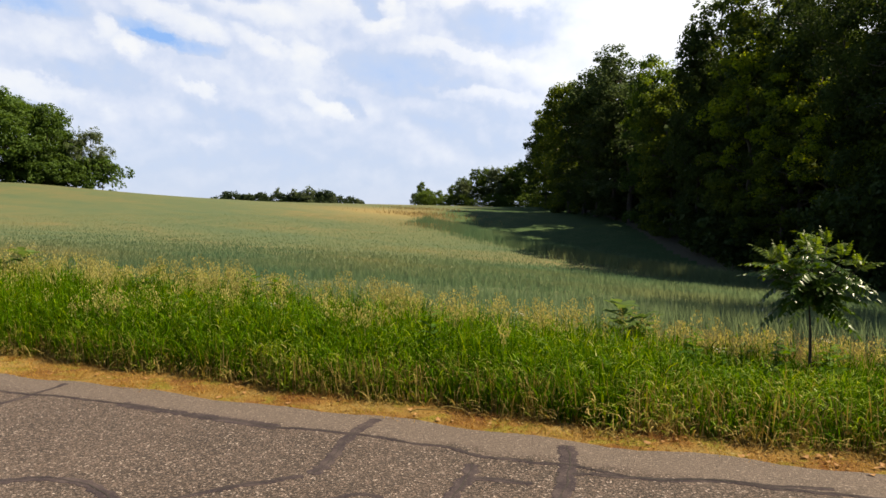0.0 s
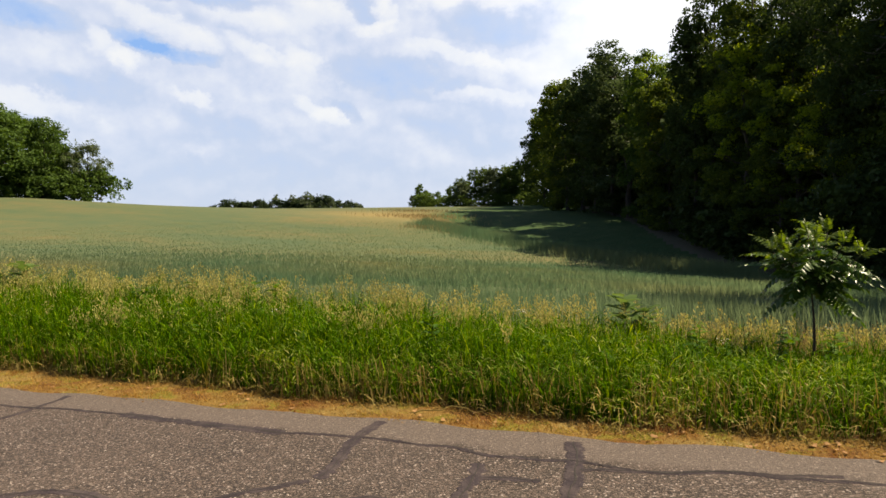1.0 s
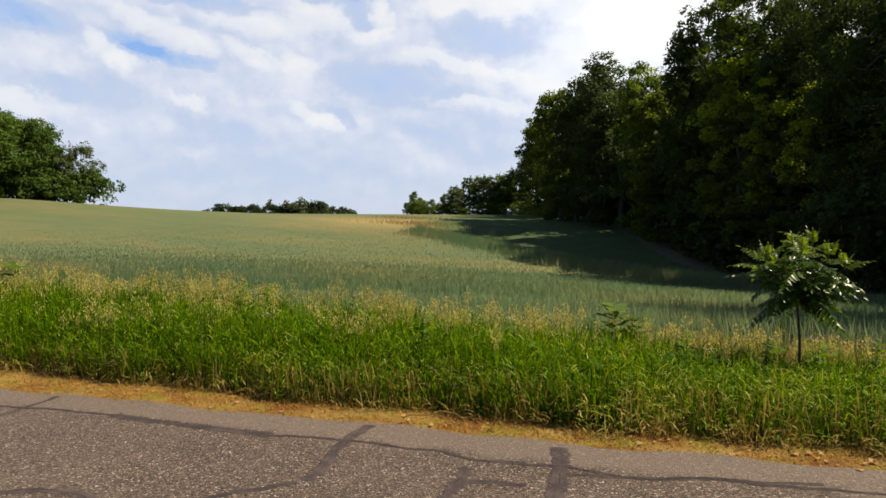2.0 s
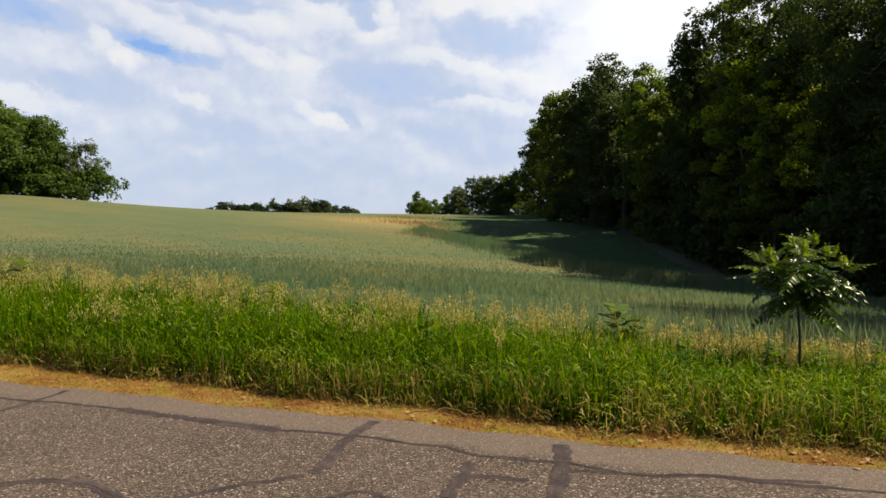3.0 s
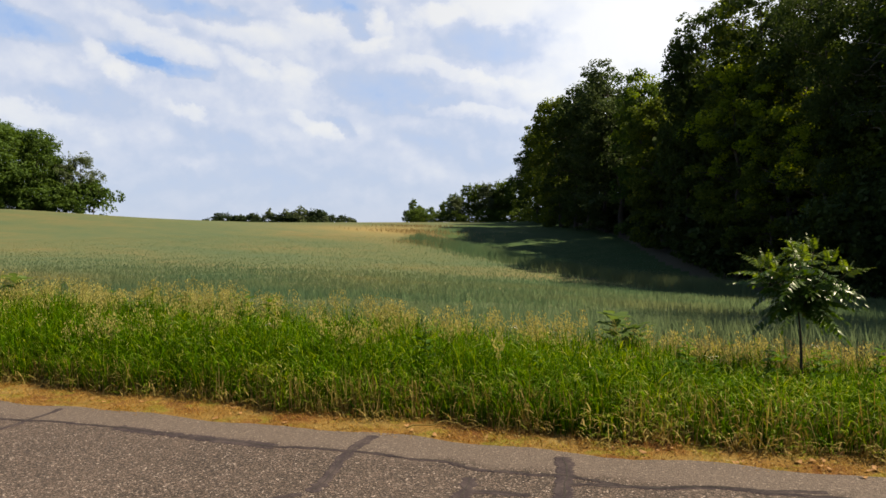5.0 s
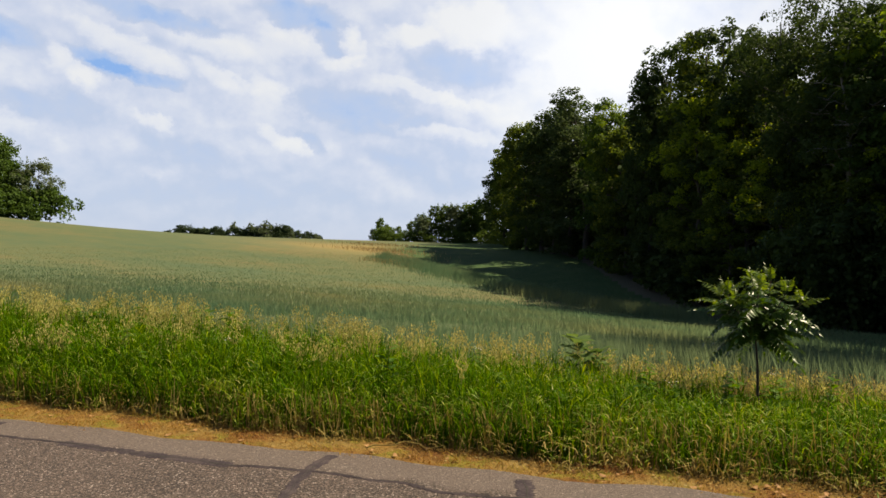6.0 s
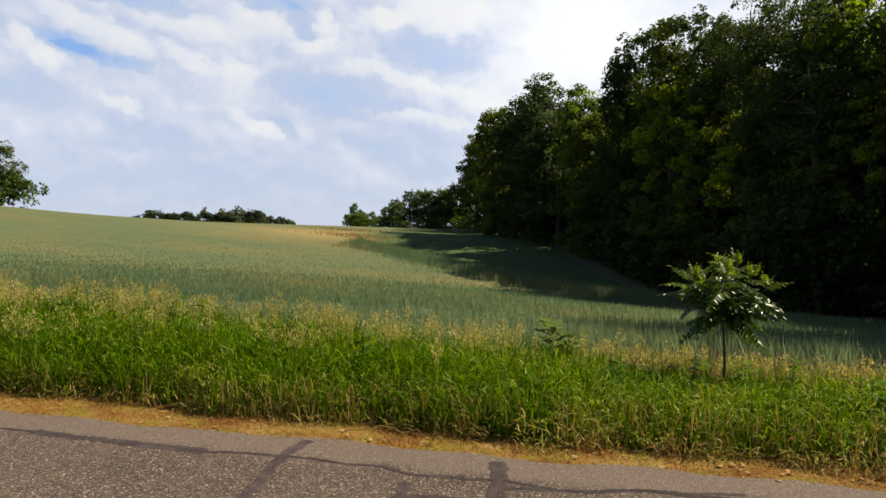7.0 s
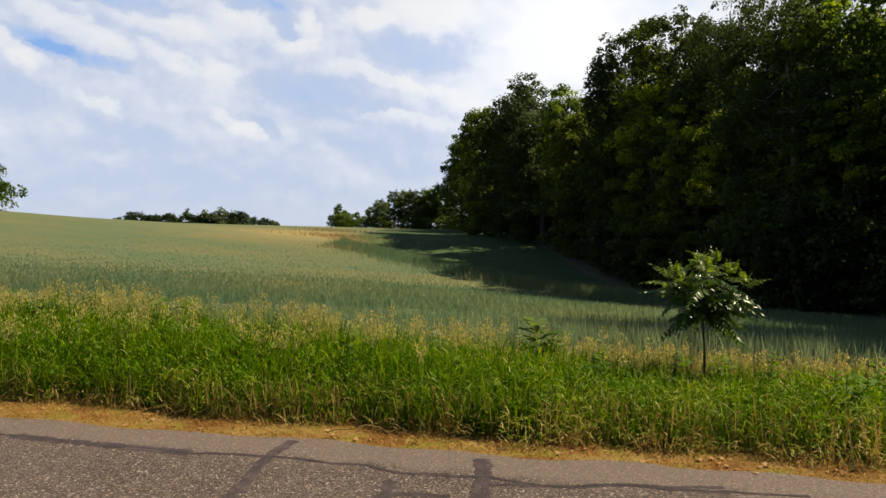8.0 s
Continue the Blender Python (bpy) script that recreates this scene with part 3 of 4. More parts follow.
def verge_height(x, y):
    side = np.interp(x, [-18, -12, -4, 0, 2, 7], [1.06, 1.01, 0.83, 0.58, 0.50, 0.52])
    step = np.interp(y - front(x), [-0.2, 0.1, 0.6, 1.3], [0.28, 0.5, 0.9, 1.0])
    clear = 1 - 0.28 * np.exp(-((x - 1.1) / 1.0) ** 2 - ((y - 6.7) / 0.7) ** 2)
    return side * step * clear * (1 + 0.15 * wave(x, y, 1.5, 2) + 0.10 * wave(x, y, 4.1, 5))


gxx, gyy, tone = tufts(4000, 15, -17, 6, 5.22, 8.5, 0.06)
ok = gyy > front(gxx) - 0.04
gxx, gyy, tone = gxx[ok], gyy[ok], tone[ok]
n = len(gxx)
hh = verge_height(gxx, gyy) * tone * rng.uniform(0.6, 1.1, n)
stuff("tall_grass", blades(gxx, gyy, land(gxx, gyy) - 0.01, hh, rng.uniform(0.006, 0.0135, n), rng.uniform(0.02, 0.18, n),
      rng.uniform(0, 6.28, n), rng.uniform(0.0, 0.70, n) ** 1.5), GRASS, "dense bright green roadside grass, knee to waist high", "grass")

# broad leaves that arch out of the stems half way up
bx, by, tone = tufts(4400, 8, -16, 5.5, 5.3, 8.5, 0.08)
by = 5.25 + (by - 5.25) * np.where(rng.random(len(by)) < 0.5, 0.40, 1.0)
ok = by > front(bx)
bx, by, tone = bx[ok], by[ok], tone[ok]
n = len(bx)
bz = land(bx, by) + verge_height(bx, by) * rng.uniform(0.2, 0.85, n) * tone
stuff("arching_grass_leaves", blades(bx, by, bz, rng.uniform(0.06, 0.18, n), rng.uniform(0.007, 0.014, n), rng.uniform(0.10, 0.65, n),
      rng.uniform(0, 6.28, n), rng.uniform(0.2, 1.2, n)), GRASS, "broad arching green leaves of tall verge grass", "grass")

# short bent leaves all through the stand, their pale colour standing in for glints
vx, vy, tone = tufts(3600, 4, -16, 6.5, 5.4, 8.5, 0.10)
vy = 5.4 + (vy - 5.4) * np.where(rng.random(len(vy)) < 0.6, 0.45, 1.0)
ok = vy > front(vx) + 0.02
vx, vy = vx[ok], vy[ok]
n = len(vx)
vz = land(vx, vy) + verge_height(vx, vy) * rng.uniform(0.35, 0.98, n)
stuff("bent_grass_tips", blades(vx, vy, vz, rng.uniform(0.03, 0.085, n), rng.uniform(0.005, 0.010, n), rng.uniform(0.1, 1.2, n),
      rng.uniform(0, 6.28, n), rng.uniform(0.5, 1.8, n)), GLOSSY, "bent tips of the tall verge grass, paler to carry glints", "grass")

# flowering stalks with loose tan panicles, thickest along the back of the verge
n_clump, per = 640, 4
cx_ = rng.uniform(-17, 6, n_clump)
cy_ = np.where(rng.random(n_clump) < 0.55, 8.6 - np.abs(rng.normal(0, 0.75, n_clump)), 8.5 - 2.5 * rng.random(n_clump) ** 1.8)
px = np.repeat(cx_, per) + rng.normal(0, 0.09, n_clump * per)
py = np.repeat(cy_, per) + rng.normal(0, 0.09, n_clump * per)
n = len(px)
ph = verge_height(px, py) * rng.uniform(0.80, 1.16, n) * np.repeat(rng.uniform(0.85, 1.1, n_clump), per)
keep = (px < -1.2) | ((px > 0.4) & (py > 7.6) & (rng.random(n) < 0.5)) | ((py > 7.5) & (rng.random(n) < 0.35)) | (rng.random(n) < 0.2)
keep &= (wave(px, py, 0.9, 7) + 0.5 * wave(px, py, 2.6, 3) > -0.28) | (rng.random(n) < 0.25)
px, py, ph = px[keep], py[keep], ph[keep]
n = len(px)
pz = land(px, py)
head_dir, lean = rng.uniform(0, 6.28, n), rng.uniform(0.02, 0.16, n)
stems = blades(px, py, pz, ph, np.full(n, 0.004), lean, head_dir, np.full(n, 0.05))
k = 26
top = np.stack([px + np.cos(head_dir) * lean * ph, py + np.sin(head_dir) * lean * ph, pz + ph * 0.97], 1)
q = np.repeat(top, k, 0)
r = np.tile(np.linspace(0, 1, k), n)
off = unit(n * k) * (0.010 + 0.062 * np.sin(np.pi * np.clip(r * 0.9 + 0.1, 0, 1)))[:, None]
off[:, 2] = off[:, 2] * 0.4 - r * 0.14 + 0.03
al = unit(n * k) * 0.45 + np.array([0, 0, -1.0])
al = al / np.linalg.norm(al, axis=1, keepdims=True) * rng.uniform(0.011, 0.021, (n * k, 1))
ac = np.cross(al, unit(n * k))
ac = ac / np.linalg.norm(ac, axis=1, keepdims=True) * rng.uniform(0.0045, 0.009, (n * k, 1))
stuff("flowering_grass", joined(stems, flakes(q + off, al, ac)), SEED, "tan seed heads of tall flowering brome grass", "grass")

# rusty, thin grass along the back of the verge round the sapling
hx, hy, tone = tufts(560, 9, -0.6, 8.0, 7.7, 8.9, 0.09)
n = len(hx)
hz, hh_ = land(hx, hy), rng.uniform(0.32, 0.62, n) * tone
rust = blades(hx, hy, hz, hh_, rng.uniform(0.0022, 0.0045, n), rng.uniform(0.0, 0.22, n), rng.uniform(0, 6.28, n), rng.uniform(0, 0.4, n))
q = np.repeat(np.stack([hx, hy, hz + hh_ * 0.88], 1), 5, 0) + rng.normal(0, 0.03, (n * 5, 3))
al = (unit(n * 5) * 0.5 + np.array([0, 0, 1.0])) * rng.uniform(0.005, 0.010, (n * 5, 1))
stuff("rusty_grass", joined(rust, flakes(q, al, np.cross(al, unit(n * 5)) * 0.35)), RUST, "thin rust-tan grass haze at the back of the verge", "grass")

# dry stalks and bent straw along the front of the verge
dx, dy, tone = tufts(700, 6, -20, 8, 5.05, 5.5, 0.07)
dy = dy + (front(dx) - 5.22)
n = len(dx)
dh = rng.uniform(0.05, 0.24, n) * tone
stuff("dry_stalks", blades(dx, dy, land(dx, dy), dh, rng.uniform(0.005, 0.012, n), rng.uniform(0.05, 0.5, n),
      rng.uniform(0, 6.28, n), rng.uniform(0.1, 1.1, n)), DRYGRASS, "dry straw-coloured grass stalks at the verge foot", "grass")
ux, uy, tone = tufts(760, 5, -15, 6, 5.08, 5.62, 0.06)
uy = uy + (front(ux) - 5.22)
n = len(ux)
uz = land(ux, uy) + rng.uniform(0.0, 0.30, n) * np.interp(uy - front(ux), [-0.2, 0.1], [0.25, 1.0])
stuff("curled_dry_leaves", blades(ux, uy, uz, rng.uniform(0.03, 0.075, n), rng.uniform(0.006, 0.013, n), rng.uniform(0.2, 1.2, n),
      rng.uniform(0, 6.28, n), rng.uniform(0.6, 1.6, n)), DRYGRASS, "small curled tan leaves low on the verge grass", "grass")
ux, uy, tone = tufts(2100, 4, -15, 6, 5.12, 5.80, 0.06)
uy = uy + (front(ux) - 5.22)
n = len(ux)
uz = land(ux, uy) + rng.uniform(0.04, 0.42, n) * np.interp(uy - front(ux), [-0.1, 0.15], [0.3, 1.0])
stuff("curled_grass_leaves", blades(ux, uy, uz, rng.uniform(0.025, 0.06, n), rng.uniform(0.005, 0.011, n), rng.uniform(0.3, 1.4, n),
      rng.uniform(0, 6.28, n), rng.uniform(0.8, 1.9, n)), GLOSSY, "small curled shiny leaves low on the verge grass", "grass")
wx, wy, tone = tufts(520, 4, -15, 6, 5.15, 5.60, 0.04)
wy = wy + (front(wx) - 5.22)
n = len(wx)
stuff("standing_straw", blades(wx, wy, land(wx, wy), rng.uniform(0.18, 0.46, n) * tone, rng.uniform(0.004, 0.008, n), rng.uniform(0.0, 0.16, n),
      rng.uniform(0, 6.28, n), rng.uniform(0, 0.25, n)), DRYGRASS, "upright pale dead stalks at the verge front", "grass")
sx_, sy_, tone = tufts(640, 5, -3.5, 8, 5.25, 6.4, 0.10)
n = len(sx_)
stuff("brown_stems", blades(sx_, sy_, land(sx_, sy_), rng.uniform(0.22, 0.52, n) * tone, rng.uniform(0.004, 0.008, n), rng.uniform(0.0, 0.25, n),
      rng.uniform(0, 6.28, n), rng.uniform(0, 0.5, n)), DRYGRASS, "thin brown dry stems among the roadside grass", "grass")
lx, ly, tone = tufts(2600, 9, -15, 6, 4.74, 5.70, 0.06)
ok = ly < front(lx) + 0.12
lx, ly, tone = lx[ok], ly[ok], tone[ok]
n = len(lx)
stuff("thatch", blades(lx, ly, land(lx, ly), rng.uniform(0.010, 0.042, n) * tone * np.where(wave(lx, ly, 3.1, 4) > 0.1, 1.3, 0.7), rng.uniform(0.003, 0.008, n), rng.uniform(0.5, 2.0, n),
      rng.uniform(0, 6.28, n), rng.uniform(0, 0.5, n)), THATCH, "short dry golden grass along the road edge", "grass")

# crumbled leaf litter scattered over the strip, thickest against the grass
kx = rng.uniform(-14, 6, 9000)
ky = 4.80 + (front(kx) - 4.72) * rng.random(9000) ** 0.75
n = len(kx)
kc = np.stack([kx, ky, land(kx, ky) + rng.uniform(0.004, 0.020, n)], 1)
ka = unit(n) * np.array([1, 1, 0.45]) * rng.uniform(0.006, 0.017, (n, 1))
kb = np.cross(ka, unit(n) * 0.4 + np.array([0, 0, 1.0])) * rng.uniform(0.3, 0.7, (n, 1))
stuff("leaf_litter", flakes(kc, ka, kb), CRUMB, "crumbled brown and olive leaf litter by the road", "litter")

# ---- rye field ----
def sector(n, r0, r1, power):
    r = (rng.uniform(r0 ** power, r1 ** power, n)) ** (1 / power)
    a = np.radians(rng.uniform(-60, 30, n))
    x, y = r * np.sin(a), r * np.cos(a)
    ok = (y > 8.75 + 0.15 * wave(x, y, 2.0, 1)) & (x < edge_x(y) - 1.0 + 0.8 * wave(x, y, 0.7, 3)) & (y < 175)
    q = past_rye(x, y)
    ok &= (q < 0.4 * wave(x, y, 1.1, 2)) | (q > 4.5) | (x < -33)
    return x[ok], y[ok], r[ok]


rx, ry, rr = sector(52000, 9, 52, 0.5)
n = len(rx)
rh = rng.uniform(0.74, 0.92, n) * (1 + 0.08 * wave(rx, ry, 0.5, 4)) * np.interp(rr, [9, 12, 20, 52], [1, 0.72, 0.36, 0.15])
rye = blades(rx, ry, land(rx, ry), rh, 0.0016 + 0.00050 * rr, rng.uniform(0.0, 0.2, n), rng.uniform(0, 6.28, n), rng.uniform(0, 0.3, n))
stuff("rye_crop", rye, RYE, "blue-green standing rye with tan patches", "crop")


def ears(x, y, z, h, w):
    """Far stalks, one narrow face each."""
    n = len(x)
    root = np.stack([x, y, z], 1)
    a = rng.uniform(0, np.pi, n)
    side = np.stack([np.cos(a), np.sin(a), np.zeros(n)], 1) * (w / 2)[:, None]
    tip = root + np.stack([rng.normal(0, 0.22, n) * h, rng.normal(0, 0.22, n) * h, h], 1)
    return np.stack([root - side, root + side, tip], 1).reshape(-1, 3), np.arange(3 * n).reshape(-1, 3)


fx, fy, fr = sector(95000, 24, 90, 0.7)
n = len(fx)
fh = rng.uniform(0.7, 1.1, n) * np.interp(fr, [24, 45, 65, 100], [0.38, 0.24, 0.10, 0.02])
stuff("distant_rye_crop", ears(fx, fy, land(fx, fy), fh, 0.012 + 0.0008 * fr), RYE, "blue-green standing rye over the far slope", "crop")
# full-height stalks along the crest where the near rye ends
ex = rng.uniform(-34, 4.5, 16000)
ey = 53.9 - 0.9 * ex - np.abs(rng.normal(0, 3.2, 16000)) + 0.4 * wave(ex, ex, 1.1, 2)
ok = ex < edge_x(ey) - 0.6
ex, ey = ex[ok], ey[ok]
stuff("rye_edge", ears(ex, ey, land(ex, ey), rng.uniform(0.55, 1.0, len(ex)), np.full(len(ex), 0.045)), RYE, "tall blue-green rye along the far crest of the field", "crop")


patches = []
for cx_, cy_, wx_, wy_, count in ((-29, 76, 2.6, 0.9, 500), (-38, 94, 4.0, 3.0, 1000), (-46, 110, 4.0, 3.5, 700)):
    tx_, ty_ = rng.normal(cx_, wx_, count), rng.normal(cy_, wy_, count)
    patches.append(ears(tx_, ty_, land(tx_, ty_), rng.uniform(0.35, 0.6, count), np.full(count, 0.07)))
stuff("dry_patch", joined(*patches), DRYRYE, "tan dry patches in the rye near the wood", "crop")


# ---- trees ----
def tube(points, radii, sides=7):
    pts = np.asarray(points, float)
    rings = []
    for i, p in enumerate(pts):
        t = pts[min(i + 1, len(pts) - 1)] - pts[max(i - 1, 0)]
        t /= np.linalg.norm(t)
        a = np.cross(t, [0.31, 0.95, 0.05])
        a /= np.linalg.norm(a)
        b = np.cross(t, a)
        w = np.arange(sides) * 2 * np.pi / sides
        rings.append(p + radii[i] * (np.cos(w)[:, None] * a + np.sin(w)[:, None] * b))
    v = np.concatenate(rings)
    f = []
    for i in range(len(pts) - 1):
        for s in range(sides):
            a, b = i * sides + s, i * sides + (s + 1) % sides
            f += [(a, b, b + sides), (a, b + sides, a + sides)]
    return v, np.array(f)


def limb(start, heading, length, rise, sag, radius, k=6):
    s = np.linspace(0, 1, k)
    out = np.array([math.cos(heading), math.sin(heading), 0])
    p = np.asarray(start) + out * (s * length)[:, None] + np.array([0, 0, 1.0]) * (length * (rise * s - sag * s * s))[:, None]
    p[1:] += rng.normal(0, 0.035 * length, (k - 1, 3))
    return p, radius * (1 - 0.85 * s)


def make_tree(height, spread, leaves, leaf, mat, label, low=0.12, gaps=0.5, clumps=46, category="tree", bark=BARK, fork=0.25, accent=None, sprays=20):
    global rng
    rng = np.random.default_rng(int(height * 100) + leaves)
    tree = new("shrub" if category == "shrub" else "tree")
    tagged(tree, label, category)
    bend = rng.normal(0, 0.03 * height, 2)
    s = np.linspace(0, 1, 9)
    spine = np.stack([bend[0] * s ** 2, bend[1] * s ** 2, s * height * 0.9], 1)
    spine[1:, :2] += rng.normal(0, 0.008 * height, (8, 2))
    rad = height * 0.0115 * (1.15 - s) + 0.01
    rad[0] *= 1.35
    wood = [tube(spine, rad, 9 if height > 12 else 6)]
    centres = []
    n_limb = 15
    for i in range(n_limb):
        u = fork + (0.93 - fork) * (i + rng.random()) / n_limb
        at = np.array([np.interp(u, s, spine[:, j]) for j in range(3)])
        reach = spread * (1.0 - 0.75 * ((u - 0.35) / 0.65) ** 2 if u > 0.35 else 0.95) * rng.uniform(0.7, 1.08)
        p, r = limb(at, i * 2.4 + rng.normal(0, 0.4), reach, rng.uniform(0.35, 0.8), 0.25, height * 0.006 * (1.2 - u))
        wood.append(tube(p, r, 5 if height > 12 else 3))
        centres += [p[-1], p[3]]
        for j in range(2):
            q, r2 = limb(p[3], rng.uniform(0, 6.28), reach * 0.45, rng.uniform(0.2, 0.9), 0.2, height * 0.003, 4)
            if height > 18.5:
                wood.append(tube(q, r2, 3))
            if j:
                centres.append(q[-1])
    centres = np.array(centres)
    extra = clumps
    u = rng.uniform(low, 1.0, extra)
    w = rng.uniform(0, 6.28, extra)
    prof = np.where(u < 0.45, 0.80 + 0.25 * (u / 0.45), np.sqrt(np.clip(1 - ((u - 0.42) / 0.60) ** 2, 0.02, 1)))
    rr_ = spread * prof * np.sqrt(rng.uniform(0.15, 1.0, extra)) * 0.9
    more = np.stack([rr_ * np.cos(w) + bend[0] * u * u, rr_ * np.sin(w) + bend[1] * u * u, u * height * 0.96], 1)
    centres = np.concatenate([centres, more])
    size = rng.uniform(0.45, 1.35, len(centres)) * spread * 0.25
    share = size ** 2 / (size ** 2).sum()
    pick = rng.choice(len(centres), leaves, p=share)
    # every clump is a handful of smaller puffs, each a shell of leaves
    n_puff = 6
    puff_dir = unit(len(centres) * n_puff).reshape(-1, n_puff, 3)
    puff_dir[:, :, 2] = np.abs(puff_dir[:, :, 2]) * rng.choice([1.0, 1.0, -0.5], (len(centres), n_puff))
    puff_size = rng.uniform(0.28, 0.62, (len(centres), n_puff))
    which = rng.integers(0, n_puff, leaves)
    d = unit(leaves)
    shell = puff_size[pick, which] * rng.uniform(gaps, 1.06, leaves) ** 0.6
    off = puff_dir[pick, which] * 0.74 + d * shell[:, None]
    pos = centres[pick] + off * size[pick][:, None] * np.array([1.1, 1.1, 0.8])
    pos[:, 2] = np.maximum(pos[:, 2], 0.1)
    n_spray, per = sprays, 10
    cs = rng.choice(len(centres), n_spray)
    sd = unit(n_spray) * 0.6 + np.array([0, 0, 0.9])
    sd /= np.linalg.norm(sd, axis=1, keepdims=True)
    run = np.tile(np.linspace(0.6, 1.0, per), n_spray)[:, None]
    sp = np.repeat(centres[cs], per, 0) + np.repeat(sd * (size[cs] * 1.45)[:, None], per, 0) * run + rng.normal(0, leaf * 0.4, (n_spray * per, 3))
    pos = np.concatenate([pos, sp])
    d = np.concatenate([d, np.repeat(sd, per, 0)])
    leaves = len(pos)
    face = d * 0.9 + unit(leaves) * 0.6 + np.array([0, 0, 0.45])
    droop = np.cross(face, unit(leaves))
    droop /= np.linalg.norm(droop, axis=1, keepdims=True) + 1e-9
    side = np.cross(face, droop)
    side /= np.linalg.norm(side, axis=1, keepdims=True) + 1e-9
    sz = rng.uniform(0.65, 1.2, (leaves, 1)) * leaf
    if bark is SILVER:
        trunk = part("trunk", tri_mesh("trunk", *wood[0], bark, True), tree)
        for w_ in wood[1:]:
            part("limb", tri_mesh("limb", *w_, bark, True), trunk)
    else:
        part("trunk", tri_mesh("trunk", *joined(*wood), bark, True), tree)
    lit = np.zeros(leaves, bool)
    # sun on some upper clumps is put into a brighter leaf colour
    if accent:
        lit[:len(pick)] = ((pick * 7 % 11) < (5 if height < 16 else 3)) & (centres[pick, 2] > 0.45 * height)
        part("sun_tinted_leaves", tri_mesh("sun_tinted_leaves", *flakes(pos[lit], (droop * sz * 0.62)[lit], (side * sz * 0.42)[lit]), accent), tree, "upper leaves with sunlight put into their bright green colour")
    part("crown", tri_mesh("crown", *flakes(pos[~lit], (droop * sz * 0.62)[~lit], (side * sz * 0.42)[~lit]), mat), tree)
    return tree


def put(tree, x, y, turn=0.0, scale=1.0, first=False, wide=1.0, sunk=0.05):
    m = pose(x, y, float(land(x, y)) - sunk, 0, 0, turn) @ Matrix.Diagonal((scale * wide, scale * wide, scale, 1))
    if first:
        tree.matrix_basis = m
        return tree
    c = copy_thing(tree, Matrix())
    c.matrix_basis = m
    return c


WOOD = "dark oak woodland tree, leafy to the ground"
big_a = make_tree(20.5, 3.9, 20000, 0.225, OAK, WOOD, 0.01, 0.45, 84)
big_b = make_tree(21.0, 3.9, 20000, 0.225, ASH, "tall ash tree at the wood's edge, sunlight painted on upper leaves", 0.02, 0.45, 84, accent=SUNGOLD)
big_c = make_tree(22.0, 5.8, 17000, 0.19, OAK, "thin-crowned tall woodland tree with pale visible limbs", 0.2, 0.3, 26, "tree", PALEBARK)
mid_a = make_tree(19.0, 4.2, 10500, 0.32, OAK, WOOD, 0.01, 0.45, 84)
mid_b = make_tree(17.0, 3.9, 11000, 0.31, ASH, "mid-green ash tree in the wood's edge", 0.01, 0.45, 84)
feather = make_tree(18.5, 3.7, 15000, 0.22, FEATHER, "grey-green feathery tree rising out of the wood's edge", 0.03, 0.35, 60, sprays=90)
gold = make_tree(15.5, 2.9, 13000, 0.19, ASH, "young tree at the wood's edge, sunlight painted as yellow-green leaves", 0.03, 0.4, 50, accent=SUNGOLD)
light = make_tree(18.0, 3.6, 15000, 0.24, HILL, "light green tree rising out of the wood's edge", 0.03, 0.4, 60, accent=SUNGREEN)
pale_tree = make_tree(19.5, 3.6, 6500, 0.19, OAK, "slender tree with a pale bare trunk and sparse crown", 0.62, 0.3, 20, "tree", SILVER, 0.5)
fill = make_tree(18.0, 5.5, 2200, 0.82, OAK, "dark tree inside or beside the wood, added to fill and shade", 0.03, sprays=6)
far_shrub = make_tree(4.2, 2.3, 950, 0.38, OAK, "dark leafy understorey shrub at the field edge", 0.03, 0.4, 30, "shrub", BARK, 0.1, sprays=8)
shrub = make_tree(4.2, 2.3, 3600, 0.18, OAK, "dark leafy understorey shrub at the field edge", 0.03, 0.4, 30, "shrub", BARK, 0.1, sprays=8)
low_a = make_tree(10.0, 3.3, 3800, 0.35, HEDGE, "distant green hedgerow tree beyond the rye", 0.04)
low_b = make_tree(9.0, 3.0, 3800, 0.35, PALE, "distant grey-green tree beyond the rye", 0.04)
left_a = make_tree(19.0, 7.0, 13000, 0.45, HILL, "broad green tree on the hill beyond the rye", 0.01, 0.45, 100)
left_b = make_tree(14.0, 4.2, 5200, 0.28, PALE, "sparse grey-green tree on the hill", 0.15, 0.2, 18)
hedge_shrub = make_tree(5.0, 3.0, 1800, 0.36, HEDGE, "dark hedge bush along the far field edge", 0.02, 0.4, 30, "shrub", BARK, 0.1, sprays=8)
hill_shrub = make_tree(5.0, 3.2, 2800, 0.34, HILL, "bright green thicket under the hill trees", 0.02, 0.4, 30, "shrub", BARK, 0.1, sprays=8)
far_a = make_tree(10.0, 3.6, 1800, 0.48, FARLEAF, "far dark round tree on the skyline", 0.03, sprays=8)
far_b = make_tree(10.5, 2.2, 1800, 0.40, PALE, "far pale slender tree on the skyline", 0.06, sprays=10)

